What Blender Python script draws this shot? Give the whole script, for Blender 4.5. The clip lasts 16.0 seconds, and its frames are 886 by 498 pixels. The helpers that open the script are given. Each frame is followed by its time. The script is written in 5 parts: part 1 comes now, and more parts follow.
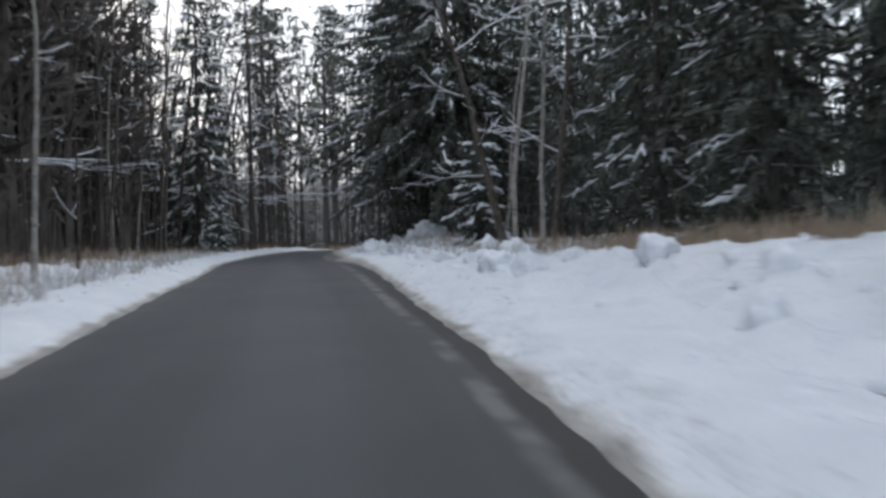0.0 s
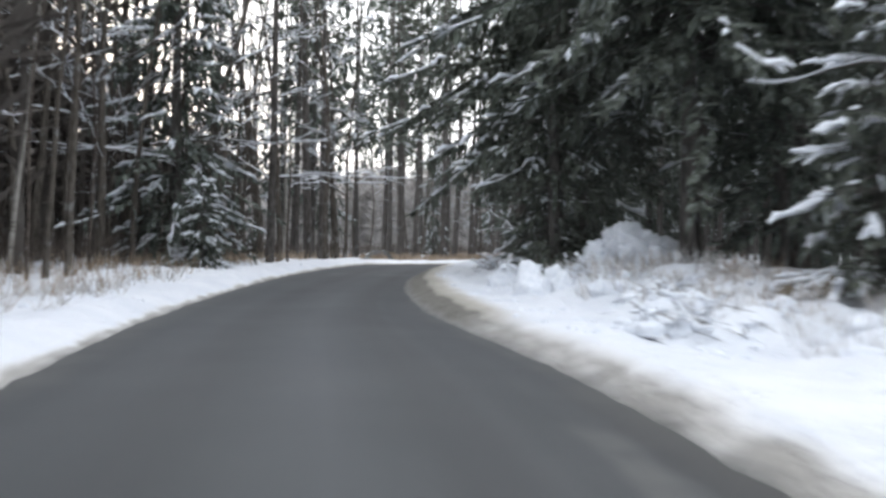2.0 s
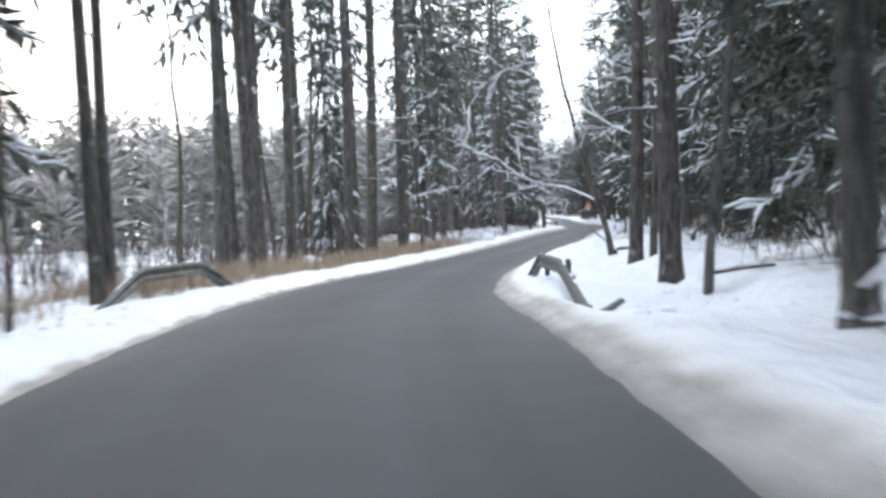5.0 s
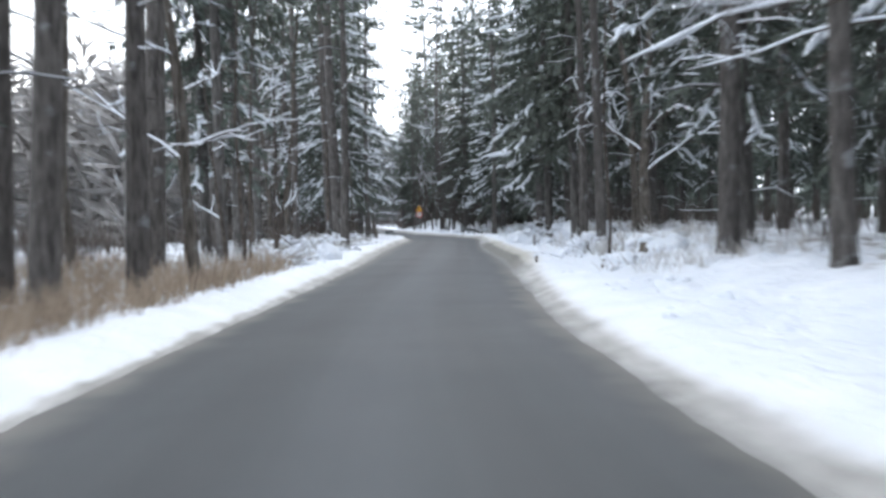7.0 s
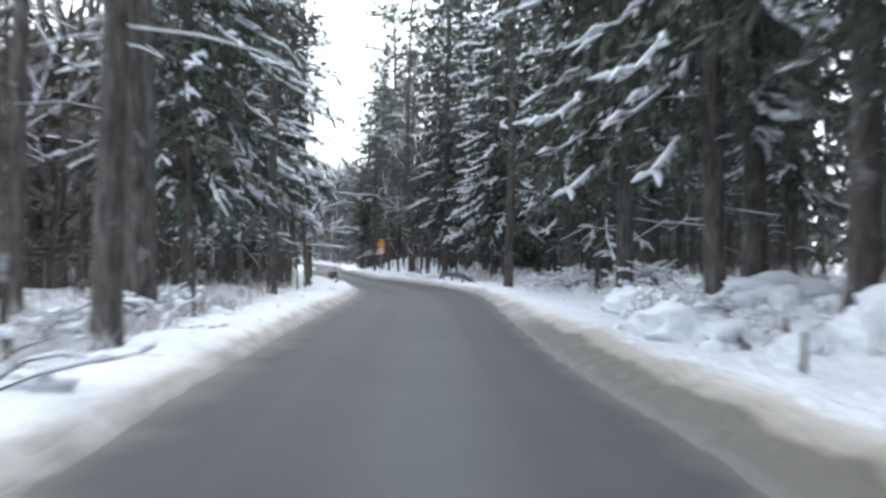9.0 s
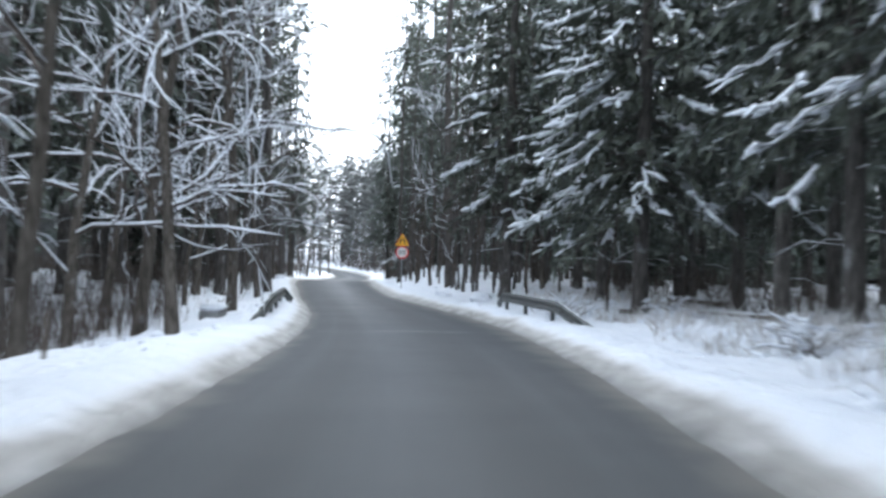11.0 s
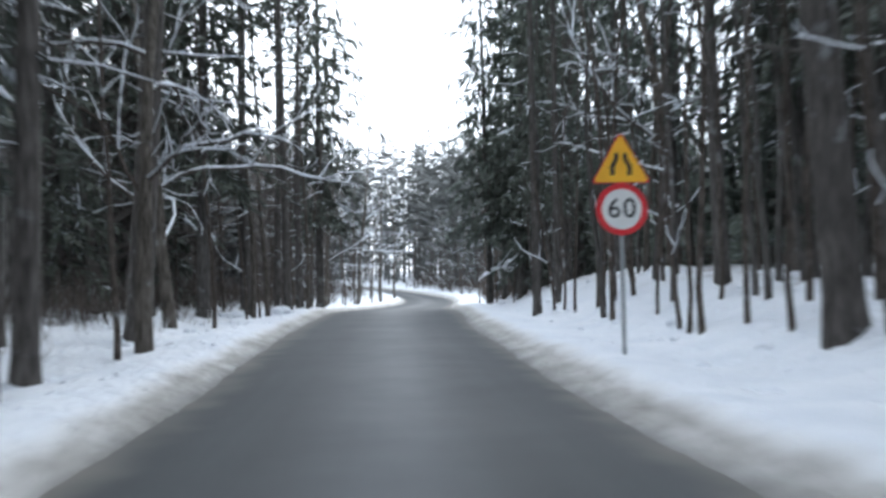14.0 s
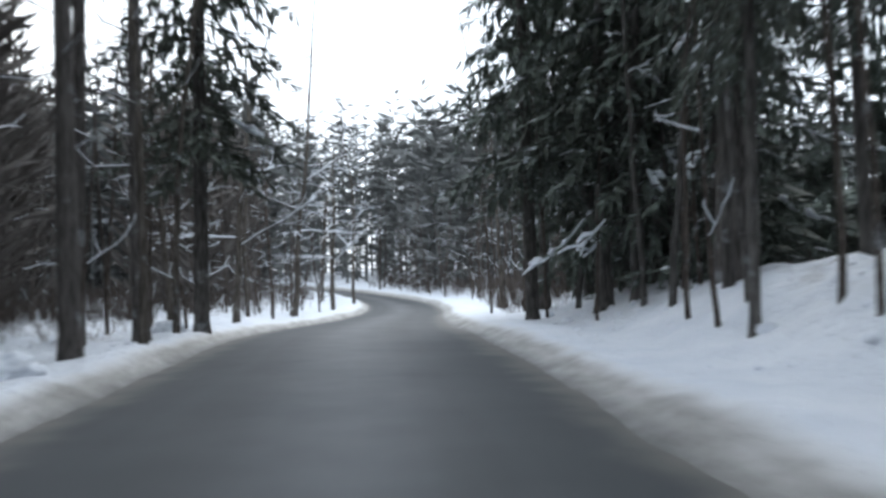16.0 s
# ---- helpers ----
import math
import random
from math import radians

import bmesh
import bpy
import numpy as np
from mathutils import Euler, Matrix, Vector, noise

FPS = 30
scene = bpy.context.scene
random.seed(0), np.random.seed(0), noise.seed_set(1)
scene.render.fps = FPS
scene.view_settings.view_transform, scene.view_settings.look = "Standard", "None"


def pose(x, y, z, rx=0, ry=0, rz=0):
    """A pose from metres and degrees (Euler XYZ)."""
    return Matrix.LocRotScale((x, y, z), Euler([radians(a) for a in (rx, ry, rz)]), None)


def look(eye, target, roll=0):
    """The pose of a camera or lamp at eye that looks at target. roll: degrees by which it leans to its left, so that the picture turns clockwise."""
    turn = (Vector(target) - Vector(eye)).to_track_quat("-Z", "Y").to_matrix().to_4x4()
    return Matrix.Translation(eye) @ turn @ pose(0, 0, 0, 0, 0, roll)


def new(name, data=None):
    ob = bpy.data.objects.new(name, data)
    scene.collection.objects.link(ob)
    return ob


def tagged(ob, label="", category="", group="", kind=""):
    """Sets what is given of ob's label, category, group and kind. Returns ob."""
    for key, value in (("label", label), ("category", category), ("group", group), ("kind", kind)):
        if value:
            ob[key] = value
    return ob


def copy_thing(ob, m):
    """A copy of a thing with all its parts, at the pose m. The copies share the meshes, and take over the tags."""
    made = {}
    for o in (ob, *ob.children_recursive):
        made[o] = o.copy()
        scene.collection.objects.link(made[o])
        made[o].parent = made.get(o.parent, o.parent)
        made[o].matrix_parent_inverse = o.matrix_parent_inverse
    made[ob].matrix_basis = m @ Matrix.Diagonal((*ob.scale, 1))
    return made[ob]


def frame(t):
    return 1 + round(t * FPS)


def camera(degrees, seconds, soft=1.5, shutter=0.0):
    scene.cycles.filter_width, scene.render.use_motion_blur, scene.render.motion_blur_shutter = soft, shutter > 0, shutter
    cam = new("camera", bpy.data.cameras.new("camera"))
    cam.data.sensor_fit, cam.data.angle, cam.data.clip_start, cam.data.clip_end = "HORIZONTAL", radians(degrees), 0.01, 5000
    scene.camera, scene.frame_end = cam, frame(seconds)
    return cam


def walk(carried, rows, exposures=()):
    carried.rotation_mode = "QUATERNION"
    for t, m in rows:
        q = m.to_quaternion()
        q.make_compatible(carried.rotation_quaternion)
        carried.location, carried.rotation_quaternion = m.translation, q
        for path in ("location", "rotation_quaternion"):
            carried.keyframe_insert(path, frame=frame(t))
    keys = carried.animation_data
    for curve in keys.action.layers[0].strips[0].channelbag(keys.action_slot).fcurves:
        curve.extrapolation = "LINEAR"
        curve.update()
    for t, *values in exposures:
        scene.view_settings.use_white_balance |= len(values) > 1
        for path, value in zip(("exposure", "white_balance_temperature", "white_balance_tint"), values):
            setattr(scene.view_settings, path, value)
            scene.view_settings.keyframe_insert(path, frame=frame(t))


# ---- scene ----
cam = camera(48.2, 16.0, soft=3.0, shutter=0.5)
PATH = [
    (0, (2.093, 2.295, 0.797), (2.028, 4.294, 0.782), -1.3),
    (0.5, (0.802, 10.068, 0.94), (0.716, 12.066, 0.922), 0.2),
    (1, (-0.649, 17.902, 1.133), (-0.768, 19.899, 1.117), 1.8),
    (1.5, (-2.079, 25.345, 1.17), (-2.219, 27.34, 1.157), 1.1),
    (2, (-3.61, 32.905, 1.309), (-3.768, 34.899, 1.303), 1.1),
    (2.5, (-5.119, 40.11, 1.351), (-5.277, 42.103, 1.337), 0.8),
    (3, (-6.685, 47.564, 1.322), (-6.804, 49.56, 1.294), -0.3),
    (5.5, (-8.605, 85.83, 1.626), (-8.432, 87.822, 1.562), -2.0),
    (6, (-8.793, 92.593, 1.517), (-8.496, 94.57, 1.453), -1.1),
    (6.5, (-8.426, 100.01, 1.344), (-7.995, 101.962, 1.288), -1.2),
    (7, (-7.47, 107.493, 1.262), (-6.978, 109.431, 1.209), -1.4),
    (7.5, (-6.169, 114.857, 1.224), (-5.656, 116.79, 1.210), 0.6),
    (8, (-4.648, 122.022, 1.197), (-4.068, 123.935, 1.230), 3.6),
    (8.5, (-2.699, 129.276, 1.246), (-2.119, 131.189, 1.288), 2.8),
    (9, (-0.289, 137.08, 1.364), (0.271, 139.0, 1.390), 0.3),
    (11.5, (9.699, 175.456, 1.451), (10.135, 177.408, 1.492), 1.5),
    (12, (10.956, 182.8, 1.357), (11.356, 184.759, 1.395), 1.0),
    (12.5, (12.038, 189.848, 1.251), (12.41, 191.812, 1.314), 1.1),
    (13, (12.925, 196.686, 1.218), (13.257, 198.658, 1.281), 1.2),
    (13.5, (13.694, 203.249, 1.289), (14.008, 205.223, 1.369), -0.8),
    (14, (14.334, 209.675, 1.285), (14.652, 211.648, 1.363), -1.1),
    (14.5, (15.064, 216.43, 1.309), (15.4, 218.4, 1.396), -0.3),
    (15, (15.843, 222.749, 1.28), (16.178, 224.719, 1.377), 0.5),
    (15.5, (16.524, 229.17, 1.47), (16.877, 231.137, 1.553), -0.1),
    (16, (17.288, 235.69, 1.407), (17.684, 237.649, 1.481), -1.4),
]
walk(cam, [(t, look(eye, target, roll)) for t, eye, target, roll in PATH],
     exposures=((0, -0.02, 6300, 10), (0.5, 0.55, 6700, 10), (1, 0.55, 6600, 10), (1.5, 1.02, 6500, 10), (2, 1.05, 6600, 10), (2.5, 1.38, 6600, 10),
                (3.2, 1.46, 6600, 10), (5.5, 1.36, 6250, 9), (7.5, 1.24, 6250, 9), (8, 1.22, 6250, 9), (9, 1.3, 6250, 9), (11.5, 1.4, 5980, 7), (13, 1.22, 5950, 7),
                (14.5, 1.15, 6140, 7), (16, 0.8, 6140, 7)))

# ------------------------------------------------------------------ light
world = bpy.data.worlds.new("winter_sky")
scene.world = world
world.use_nodes = True
wt = world.node_tree
wt.nodes.clear()
w_out = wt.nodes.new("ShaderNodeOutputWorld")
w_bg = wt.nodes.new("ShaderNodeBackground")
w_sky = wt.nodes.new("ShaderNodeTexSky")
w_sky.sky_type = "NISHITA"
w_sky.sun_disc = False
w_sky.sun_elevation = radians(14)
w_sky.sun_rotation = radians(-35)
w_sky.air_density = 1.0
w_sky.dust_density = 3.0
# thin even cloud: most of the blue is washed out
w_mix = wt.nodes.new("ShaderNodeMix")
w_mix.data_type = "RGBA"
w_mix.inputs["Factor"].default_value = 0.8
w_mix.inputs["B"].default_value = (11.8, 12.5, 13.6, 1)
wt.links.new(w_sky.outputs["Color"], w_mix.inputs["A"])
wt.links.new(w_mix.outputs["Result"], w_bg.inputs["Color"])
w_bg.inputs["Strength"].default_value = 0.105
wt.links.new(w_bg.outputs[0], w_out.inputs[0])

sun_data = bpy.data.lights.new("sun", "SUN")
sun_data.energy, sun_data.angle, sun_data.color = 0.6, radians(25), (1.0, 0.95, 0.88)
sun = new("sun", sun_data)
sun.matrix_world = look((0, 0, 60), (-35 * math.sin(radians(-35)) * -1, -35, 30))


# ------------------------------------------------------------------ materials
def mat(name, rough=0.8, metal=0.0):
    m = bpy.data.materials.new(name)
    m.use_nodes = True
    b = m.node_tree.nodes["Principled BSDF"]
    b.inputs["Roughness"].default_value = rough
    b.inputs["Metallic"].default_value = metal
    return m, m.node_tree, b


def coords(nt):
    return nt.nodes.new("ShaderNodeNewGeometry").outputs["Position"]


def noise_of(nt, vec, scale, detail=4.0, stretch=None):
    if stretch:
        mp = nt.nodes.new("ShaderNodeMapping")
        mp.inputs["Scale"].default_value = stretch
        nt.links.new(vec, mp.inputs["Vector"])
        vec = mp.outputs["Vector"]
    n = nt.nodes.new("ShaderNodeTexNoise")
    n.inputs["Scale"].default_value = scale
    n.inputs["Detail"].default_value = detail
    nt.links.new(vec, n.inputs["Vector"])
    return n.outputs["Fac"]


def ramp(nt, fac, stops):
    r = nt.nodes.new("ShaderNodeValToRGB")
    e = r.color_ramp.elements
    while len(e) < len(stops):
        e.new(0.5)
    for el, (p, c) in zip(e, stops):
        el.position, el.color = p, (*c, 1)
    nt.links.new(fac, r.inputs["Fac"])
    return r.outputs["Color"]


def mixed(nt, fac, a, b, mode="MIX"):
    m = nt.nodes.new("ShaderNodeMix")
    m.data_type, m.blend_type = "RGBA", mode
    for sock, v in ((m.inputs["Factor"], fac), (m.inputs["A"], a), (m.inputs["B"], b)):
        if isinstance(v, (int, float)):
            sock.default_value = v
        elif isinstance(v, tuple):
            sock.default_value = (*v, 1)
        else:
            nt.links.new(v, sock)
    return m.outputs["Result"]


def maths(nt, op, a, b=0.0, c=0.0):
    m = nt.nodes.new("ShaderNodeMath")
    m.operation = op
    for sock, v in zip(m.inputs, (a, b, c)):
        if isinstance(v, (int, float)):
            sock.default_value = v
        else:
            nt.links.new(v, sock)
    return m.outputs[0]


def band(nt, v, lo, hi):
    r = nt.nodes.new("ShaderNodeMapRange")
    r.interpolation_type = "SMOOTHSTEP"
    r.inputs["From Min"].default_value, r.inputs["From Max"].default_value = lo, hi
    nt.links.new(v, r.inputs["Value"])
    return r.outputs["Result"]


def attr(nt, name):
    a = nt.nodes.new("ShaderNodeAttribute")
    a.attribute_name = name
    return a.outputs["Fac"]


def bump(nt, b, height, strength, dist=0.02):
    n = nt.nodes.new("ShaderNodeBump")
    n.inputs["Strength"].default_value, n.inputs["Distance"].default_value = strength, dist
    nt.links.new(height, n.inputs["Height"])
    nt.links.new(n.outputs["Normal"], b.inputs["Normal"])


def make_asphalt():
    m, nt, b = mat("asphalt", 0.75)
    p = coords(nt)
    lat = attr(nt, "lateral")
    off = maths(nt, "ABSOLUTE", lat)
    fine = noise_of(nt, p, 60, 3)
    big = noise_of(nt, p, 0.35, 4)
    blot = noise_of(nt, p, 1.1, 5)
    sep, lane = nt.nodes.new("ShaderNodeSeparateXYZ"), nt.nodes.new("ShaderNodeCombineXYZ")
    nt.links.new(p, sep.inputs[0])
    along = sep.outputs[1]
    nt.links.new(maths(nt, "MULTIPLY", lat, 5.0), lane.inputs[0])
    nt.links.new(maths(nt, "MULTIPLY", along, 0.035), lane.inputs[1])
    streak = noise_of(nt, lane.outputs[0], 1.0, 5)
    col = ramp(nt, maths(nt, "ADD", maths(nt, "MULTIPLY", big, 0.6), maths(nt, "MULTIPLY", blot, 0.4)), [(0.3, (0.037, 0.041, 0.045)), (0.7, (0.056, 0.061, 0.066))])
    # dry salt film between the wheel tracks and along the crown
    salt = maths(nt, "MULTIPLY", band(nt, streak, 0.38, 0.75), 0.22)
    col = mixed(nt, salt, col, (0.105, 0.109, 0.116))
    # the crown's paler colour also holds the sky's sheen on the road, painted in
    crown = band(nt, off, 0.24, 0.03)
    col = mixed(nt, maths(nt, "MULTIPLY", crown, maths(nt, "MULTIPLY", noise_of(nt, p, 0.12, 3), 0.4)), col, (0.1, 0.108, 0.117))
    track = maths(nt, "ADD", band(nt, maths(nt, "ABSOLUTE", maths(nt, "SUBTRACT", lat, 0.36)), 0.16, 0.04),
                  band(nt, maths(nt, "ABSOLUTE", maths(nt, "ADD", lat, 0.36)), 0.16, 0.04))
    col = mixed(nt, maths(nt, "MULTIPLY", track, 0.5), col, (0.034, 0.036, 0.04))
    # pale ridges of dried slush across a few places, as at the culverts
    for at, half in ((78.5, 0.5), (68.0, 0.35), (190.8, 0.45)):
        bar = maths(nt, "MULTIPLY", band(nt, maths(nt, "ABSOLUTE", maths(nt, "SUBTRACT", along, at)), half, half * 0.2),
                    band(nt, noise_of(nt, p, 0.8, 4), 0.42, 0.62))
        col = mixed(nt, maths(nt, "MULTIPLY", bar, maths(nt, "MULTIPLY", band(nt, off, 0.75, 0.5), 0.5)), col, (0.2, 0.205, 0.21))
    # dirty slush film near the edges
    ed = maths(nt, "ADD", off, maths(nt, "MULTIPLY", maths(nt, "SUBTRACT", noise_of(nt, p, 0.9, 4), 0.5), 0.35))
    bare = band(nt, along, 120, 90)
    film = maths(nt, "MULTIPLY", band(nt, ed, 0.7, 0.98), maths(nt, "SUBTRACT", 0.85, maths(nt, "MULTIPLY", bare, 0.65)))
    col = mixed(nt, film, col, (0.2, 0.187, 0.163))
    # along the first bend the right-hand edge has thawed: a broken pale ridge, and bare wet asphalt beyond it
    thaw = band(nt, along, 44, 32)
    wob = maths(nt, "ADD", lat, maths(nt, "MULTIPLY", maths(nt, "SUBTRACT", noise_of(nt, p, 1.6, 5), 0.5), 0.09))
    wet = maths(nt, "MULTIPLY", band(nt, wob, 0.73, 0.77), thaw)
    col = mixed(nt, wet, col, (0.021, 0.021, 0.022))
    rim = maths(nt, "MULTIPLY", band(nt, maths(nt, "ABSOLUTE", maths(nt, "SUBTRACT", wob, 0.68)), 0.075, 0.015), maths(nt, "MULTIPLY", thaw, band(nt, blot, 0.38, 0.6)))
    col = mixed(nt, maths(nt, "MULTIPLY", rim, 0.75), col, (0.2, 0.195, 0.18))
    col = mixed(nt, maths(nt, "MULTIPLY", fine, 0.3), col, (0.02, 0.02, 0.02))
    nt.links.new(col, b.inputs["Base Color"])
    # damp towards the far end, where the crown still shines between the tracks
    damp = maths(nt, "MULTIPLY", band(nt, along, 165, 232), maths(nt, "MULTIPLY", band(nt, off, 0.7, 0.0), maths(nt, "ADD", 0.4, maths(nt, "MULTIPLY", blot, 0.7))))
    rough = maths(nt, "SUBTRACT", maths(nt, "ADD", 0.6, maths(nt, "MULTIPLY", big, 0.2)), maths(nt, "MULTIPLY", damp, 0.17))
    nt.links.new(rough, b.inputs["Roughness"])
    b.inputs["Specular IOR Level"].default_value = 0.4
    bump(nt, b, fine, 0.35, 0.006)
    return m


def make_snow_ground():
    m, nt, b = mat("snow_ground", 0.65)
    p = coords(nt)
    edge = attr(nt, "verge")
    n1, n2 = noise_of(nt, p, 0.8, 6), noise_of(nt, p, 7, 5)
    col = ramp(nt, n1, [(0.3, (0.7, 0.735, 0.79)), (0.7, (0.8, 0.822, 0.86))])
    wob = maths(nt, "MULTIPLY", maths(nt, "SUBTRACT", noise_of(nt, p, 1.3, 5), 0.5), 0.32)
    d = maths(nt, "ADD", edge, wob)
    # ploughed, salted strip beside the asphalt
    rel = maths(nt, "DIVIDE", d, attr(nt, "slush"))
    dirt = band(nt, rel, 1.4, 0.6)
    dcol = ramp(nt, noise_of(nt, p, 2.2, 6, (1, 0.35, 1)), [(0.3, (0.24, 0.225, 0.2)), (0.52, (0.36, 0.345, 0.32)), (0.75, (0.52, 0.51, 0.495))])
    dcol = mixed(nt, band(nt, rel, 0.6, 1.2), dcol, (0.66, 0.64, 0.6))
    dcol = mixed(nt, band(nt, rel, 0.55, -0.1), dcol, (0.1, 0.096, 0.088))
    # where it lies thick: a thin pale ridge, a brown sodden core, a beige outer strip
    thick = band(nt, attr(nt, "slush"), 0.68, 0.82)
    across = maths(nt, "ADD", maths(nt, "MULTIPLY", rel, 0.72), maths(nt, "MULTIPLY", maths(nt, "SUBTRACT", noise_of(nt, p, 2.4, 5, (1, 0.25, 1)), 0.5), 0.12))
    sodden = ramp(nt, across, [(0.05, (0.06, 0.06, 0.058)), (0.1, (0.125, 0.12, 0.11)), (0.16, (0.12, 0.113, 0.1)), (0.22, (0.092, 0.083, 0.06)),
                               (0.46, (0.1, 0.09, 0.066)), (0.55, (0.33, 0.305, 0.25)), (0.95, (0.56, 0.53, 0.475))])
    dcol = mixed(nt, thick, dcol, sodden)
    dirt = maths(nt, "ADD", maths(nt, "MULTIPLY", dirt, maths(nt, "SUBTRACT", 1.0, thick)), maths(nt, "MULTIPLY", band(nt, rel, 1.6, 0.95), thick))
    col = mixed(nt, maths(nt, "MULTIPLY", dirt, 0.95), col, dcol)
    # litter, needles and bare stalks showing through under the trees
    wood = maths(nt, "MULTIPLY", band(nt, edge, 3.5, 7.5), band(nt, noise_of(nt, p, 1.7, 7), 0.5, 0.66))
    col = mixed(nt, maths(nt, "MULTIPLY", wood, 0.75), col, (0.16, 0.125, 0.095))
    speck = maths(nt, "MULTIPLY", band(nt, noise_of(nt, p, 16, 4), 0.66, 0.74), band(nt, edge, 1.2, 2.5))
    col = mixed(nt, maths(nt, "MULTIPLY", speck, 0.6), col, (0.2, 0.17, 0.14))
    nt.links.new(col, b.inputs["Base Color"])
    b.inputs["Subsurface Weight"].default_value = 0.0
    mid = noise_of(nt, p, 2.6, 6)
    bump(nt, b, maths(nt, "ADD", n2, maths(nt, "MULTIPLY", mid, 3.0)), 0.8, 0.09)
    return m


def make_tree_snow():
    m, nt, b = mat("branch_snow", 0.7)
    n = noise_of(nt, coords(nt), 9, 4)
    nt.links.new(ramp(nt, n, [(0.3, (0.68, 0.72, 0.78)), (0.7, (0.84, 0.86, 0.9))]), b.inputs["Base Color"])
    bump(nt, b, n, 0.4, 0.03)
    return m


def make_needles(name, dark, light):
    m, nt, b = mat(name, 0.75)
    p = coords(nt)
    oi = nt.nodes.new("ShaderNodeObjectInfo").outputs["Random"]
    c = ramp(nt, noise_of(nt, p, 3.0, 5), [(0.35, dark), (0.68, light)])
    c = mixed(nt, maths(nt, "MULTIPLY", oi, 0.45), c, (0.05, 0.048, 0.03))
    # rime on the needles, spread wider to paint in the haze over them
    c = mixed(nt, maths(nt, "MULTIPLY", band(nt, noise_of(nt, p, 7.5, 6), 0.5, 0.7), 0.45), c, (0.4, 0.43, 0.44))
    nt.links.new(c, b.inputs["Base Color"])
    b.inputs["Specular IOR Level"].default_value = 0.2
    return m


def make_bark(name, dark, light, stretch=(9, 9, 1.6), scale=1.6, rime=0.25):
    m, nt, b = mat(name, 0.9)
    p = coords(nt)
    n = noise_of(nt, p, scale, 6, stretch)
    c = ramp(nt, n, [(0.35, dark), (0.65, light)])
    oi = nt.nodes.new("ShaderNodeObjectInfo").outputs["Random"]
    c = mixed(nt, maths(nt, "MULTIPLY", oi, 0.3), c, dark)
    c = mixed(nt, maths(nt, "MULTIPLY", band(nt, noise_of(nt, p, 2.5, 6), 0.6, 0.72), rime), c, (0.6, 0.63, 0.66))
    nt.links.new(c, b.inputs["Base Color"])
    b.inputs["Specular IOR Level"].default_value = 0.15
    bump(nt, b, n, 0.8, 0.03)
    return m


def make_birch():
    m, nt, b = mat("birch_bark", 0.75)
    p = coords(nt)
    c = ramp(nt, noise_of(nt, p, 3, 5), [(0.3, (0.2, 0.185, 0.165)), (0.7, (0.37, 0.35, 0.32))])
    lent = band(nt, noise_of(nt, p, 1.0, 5, (2.0, 2.0, 14)), 0.58, 0.66)
    c = mixed(nt, maths(nt, "MULTIPLY", lent, 0.85), c, (0.05, 0.045, 0.04))
    nt.links.new(c, b.inputs["Base Color"])
    bump(nt, b, lent, 0.3, 0.01)
    return m


def make_plain(name, dark, light, rough=0.8, metal=0.0, scale=6.0, bumpy=0.2):
    m, nt, b = mat(name, rough, metal)
    n = noise_of(nt, coords(nt), scale, 6)
    nt.links.new(ramp(nt, n, [(0.3, dark), (0.7, light)]), b.inputs["Base Color"])
    bump(nt, b, n, bumpy, 0.01)
    return m


ASPHALT, SNOW, TREE_SNOW = make_asphalt(), make_snow_ground(), make_tree_snow()
NEEDLES = make_needles("spruce_needles", (0.06, 0.073, 0.06), (0.14, 0.162, 0.135))
PINE_NEEDLES = make_needles("pine_needles", (0.06, 0.07, 0.055), (0.135, 0.15, 0.115))
BARK_SPRUCE = make_bark("spruce_bark", (0.05, 0.046, 0.043), (0.155, 0.144, 0.134))
BARK_PINE = make_bark("pine_bark", (0.05, 0.045, 0.042), (0.155, 0.141, 0.13))
BARK_GREY = make_bark("alder_bark", (0.05, 0.043, 0.036), (0.17, 0.15, 0.13))
TWIG = make_bark("twig_bark", (0.05, 0.04, 0.034), (0.13, 0.11, 0.095), (3, 3, 3), 2.0, 0.5)
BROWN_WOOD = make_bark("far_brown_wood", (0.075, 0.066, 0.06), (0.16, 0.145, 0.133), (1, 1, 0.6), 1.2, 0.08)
# these two far woods: frost, plus distance haze painted into the base colour
PALE_WOOD = make_bark("hoary_hazed_wood", (0.2, 0.185, 0.175), (0.46, 0.44, 0.42), (1, 1, 0.6), 1.2, 0.7)
FAR_WOOD = make_bark("frosted_hazed_wood", (0.09, 0.093, 0.09), (0.19, 0.193, 0.188), (1, 1, 0.6), 1.2, 0.25)
BIRCH = make_birch()
GRASS = make_plain("dry_grass", (0.23, 0.17, 0.12), (0.43, 0.345, 0.26), 0.9, 0, 2.0)
WEED = make_plain("frosted_weeds", (0.3, 0.27, 0.23), (0.75, 0.76, 0.78), 0.85, 0, 1.4)
STEEL = make_plain("weathered_galvanised_steel", (0.07, 0.075, 0.074), (0.17, 0.178, 0.175), 0.65, 0.5, 5)
POST_STEEL = make_plain("grey_post_steel", (0.22, 0.24, 0.25), (0.36, 0.38, 0.39), 0.55, 0.5, 8)
CONCRETE = make_plain("old_concrete", (0.16, 0.165, 0.165), (0.3, 0.3, 0.295), 0.9, 0, 4, 0.4)
STUMP = make_plain("old_wood", (0.06, 0.045, 0.035), (0.16, 0.13, 0.1), 0.9, 0, 5)
SIGN_YELLOW = make_plain("yellow_sheeting", (0.8, 0.4, 0.02), (0.92, 0.5, 0.03), 0.45, 0, 3, 0.02)
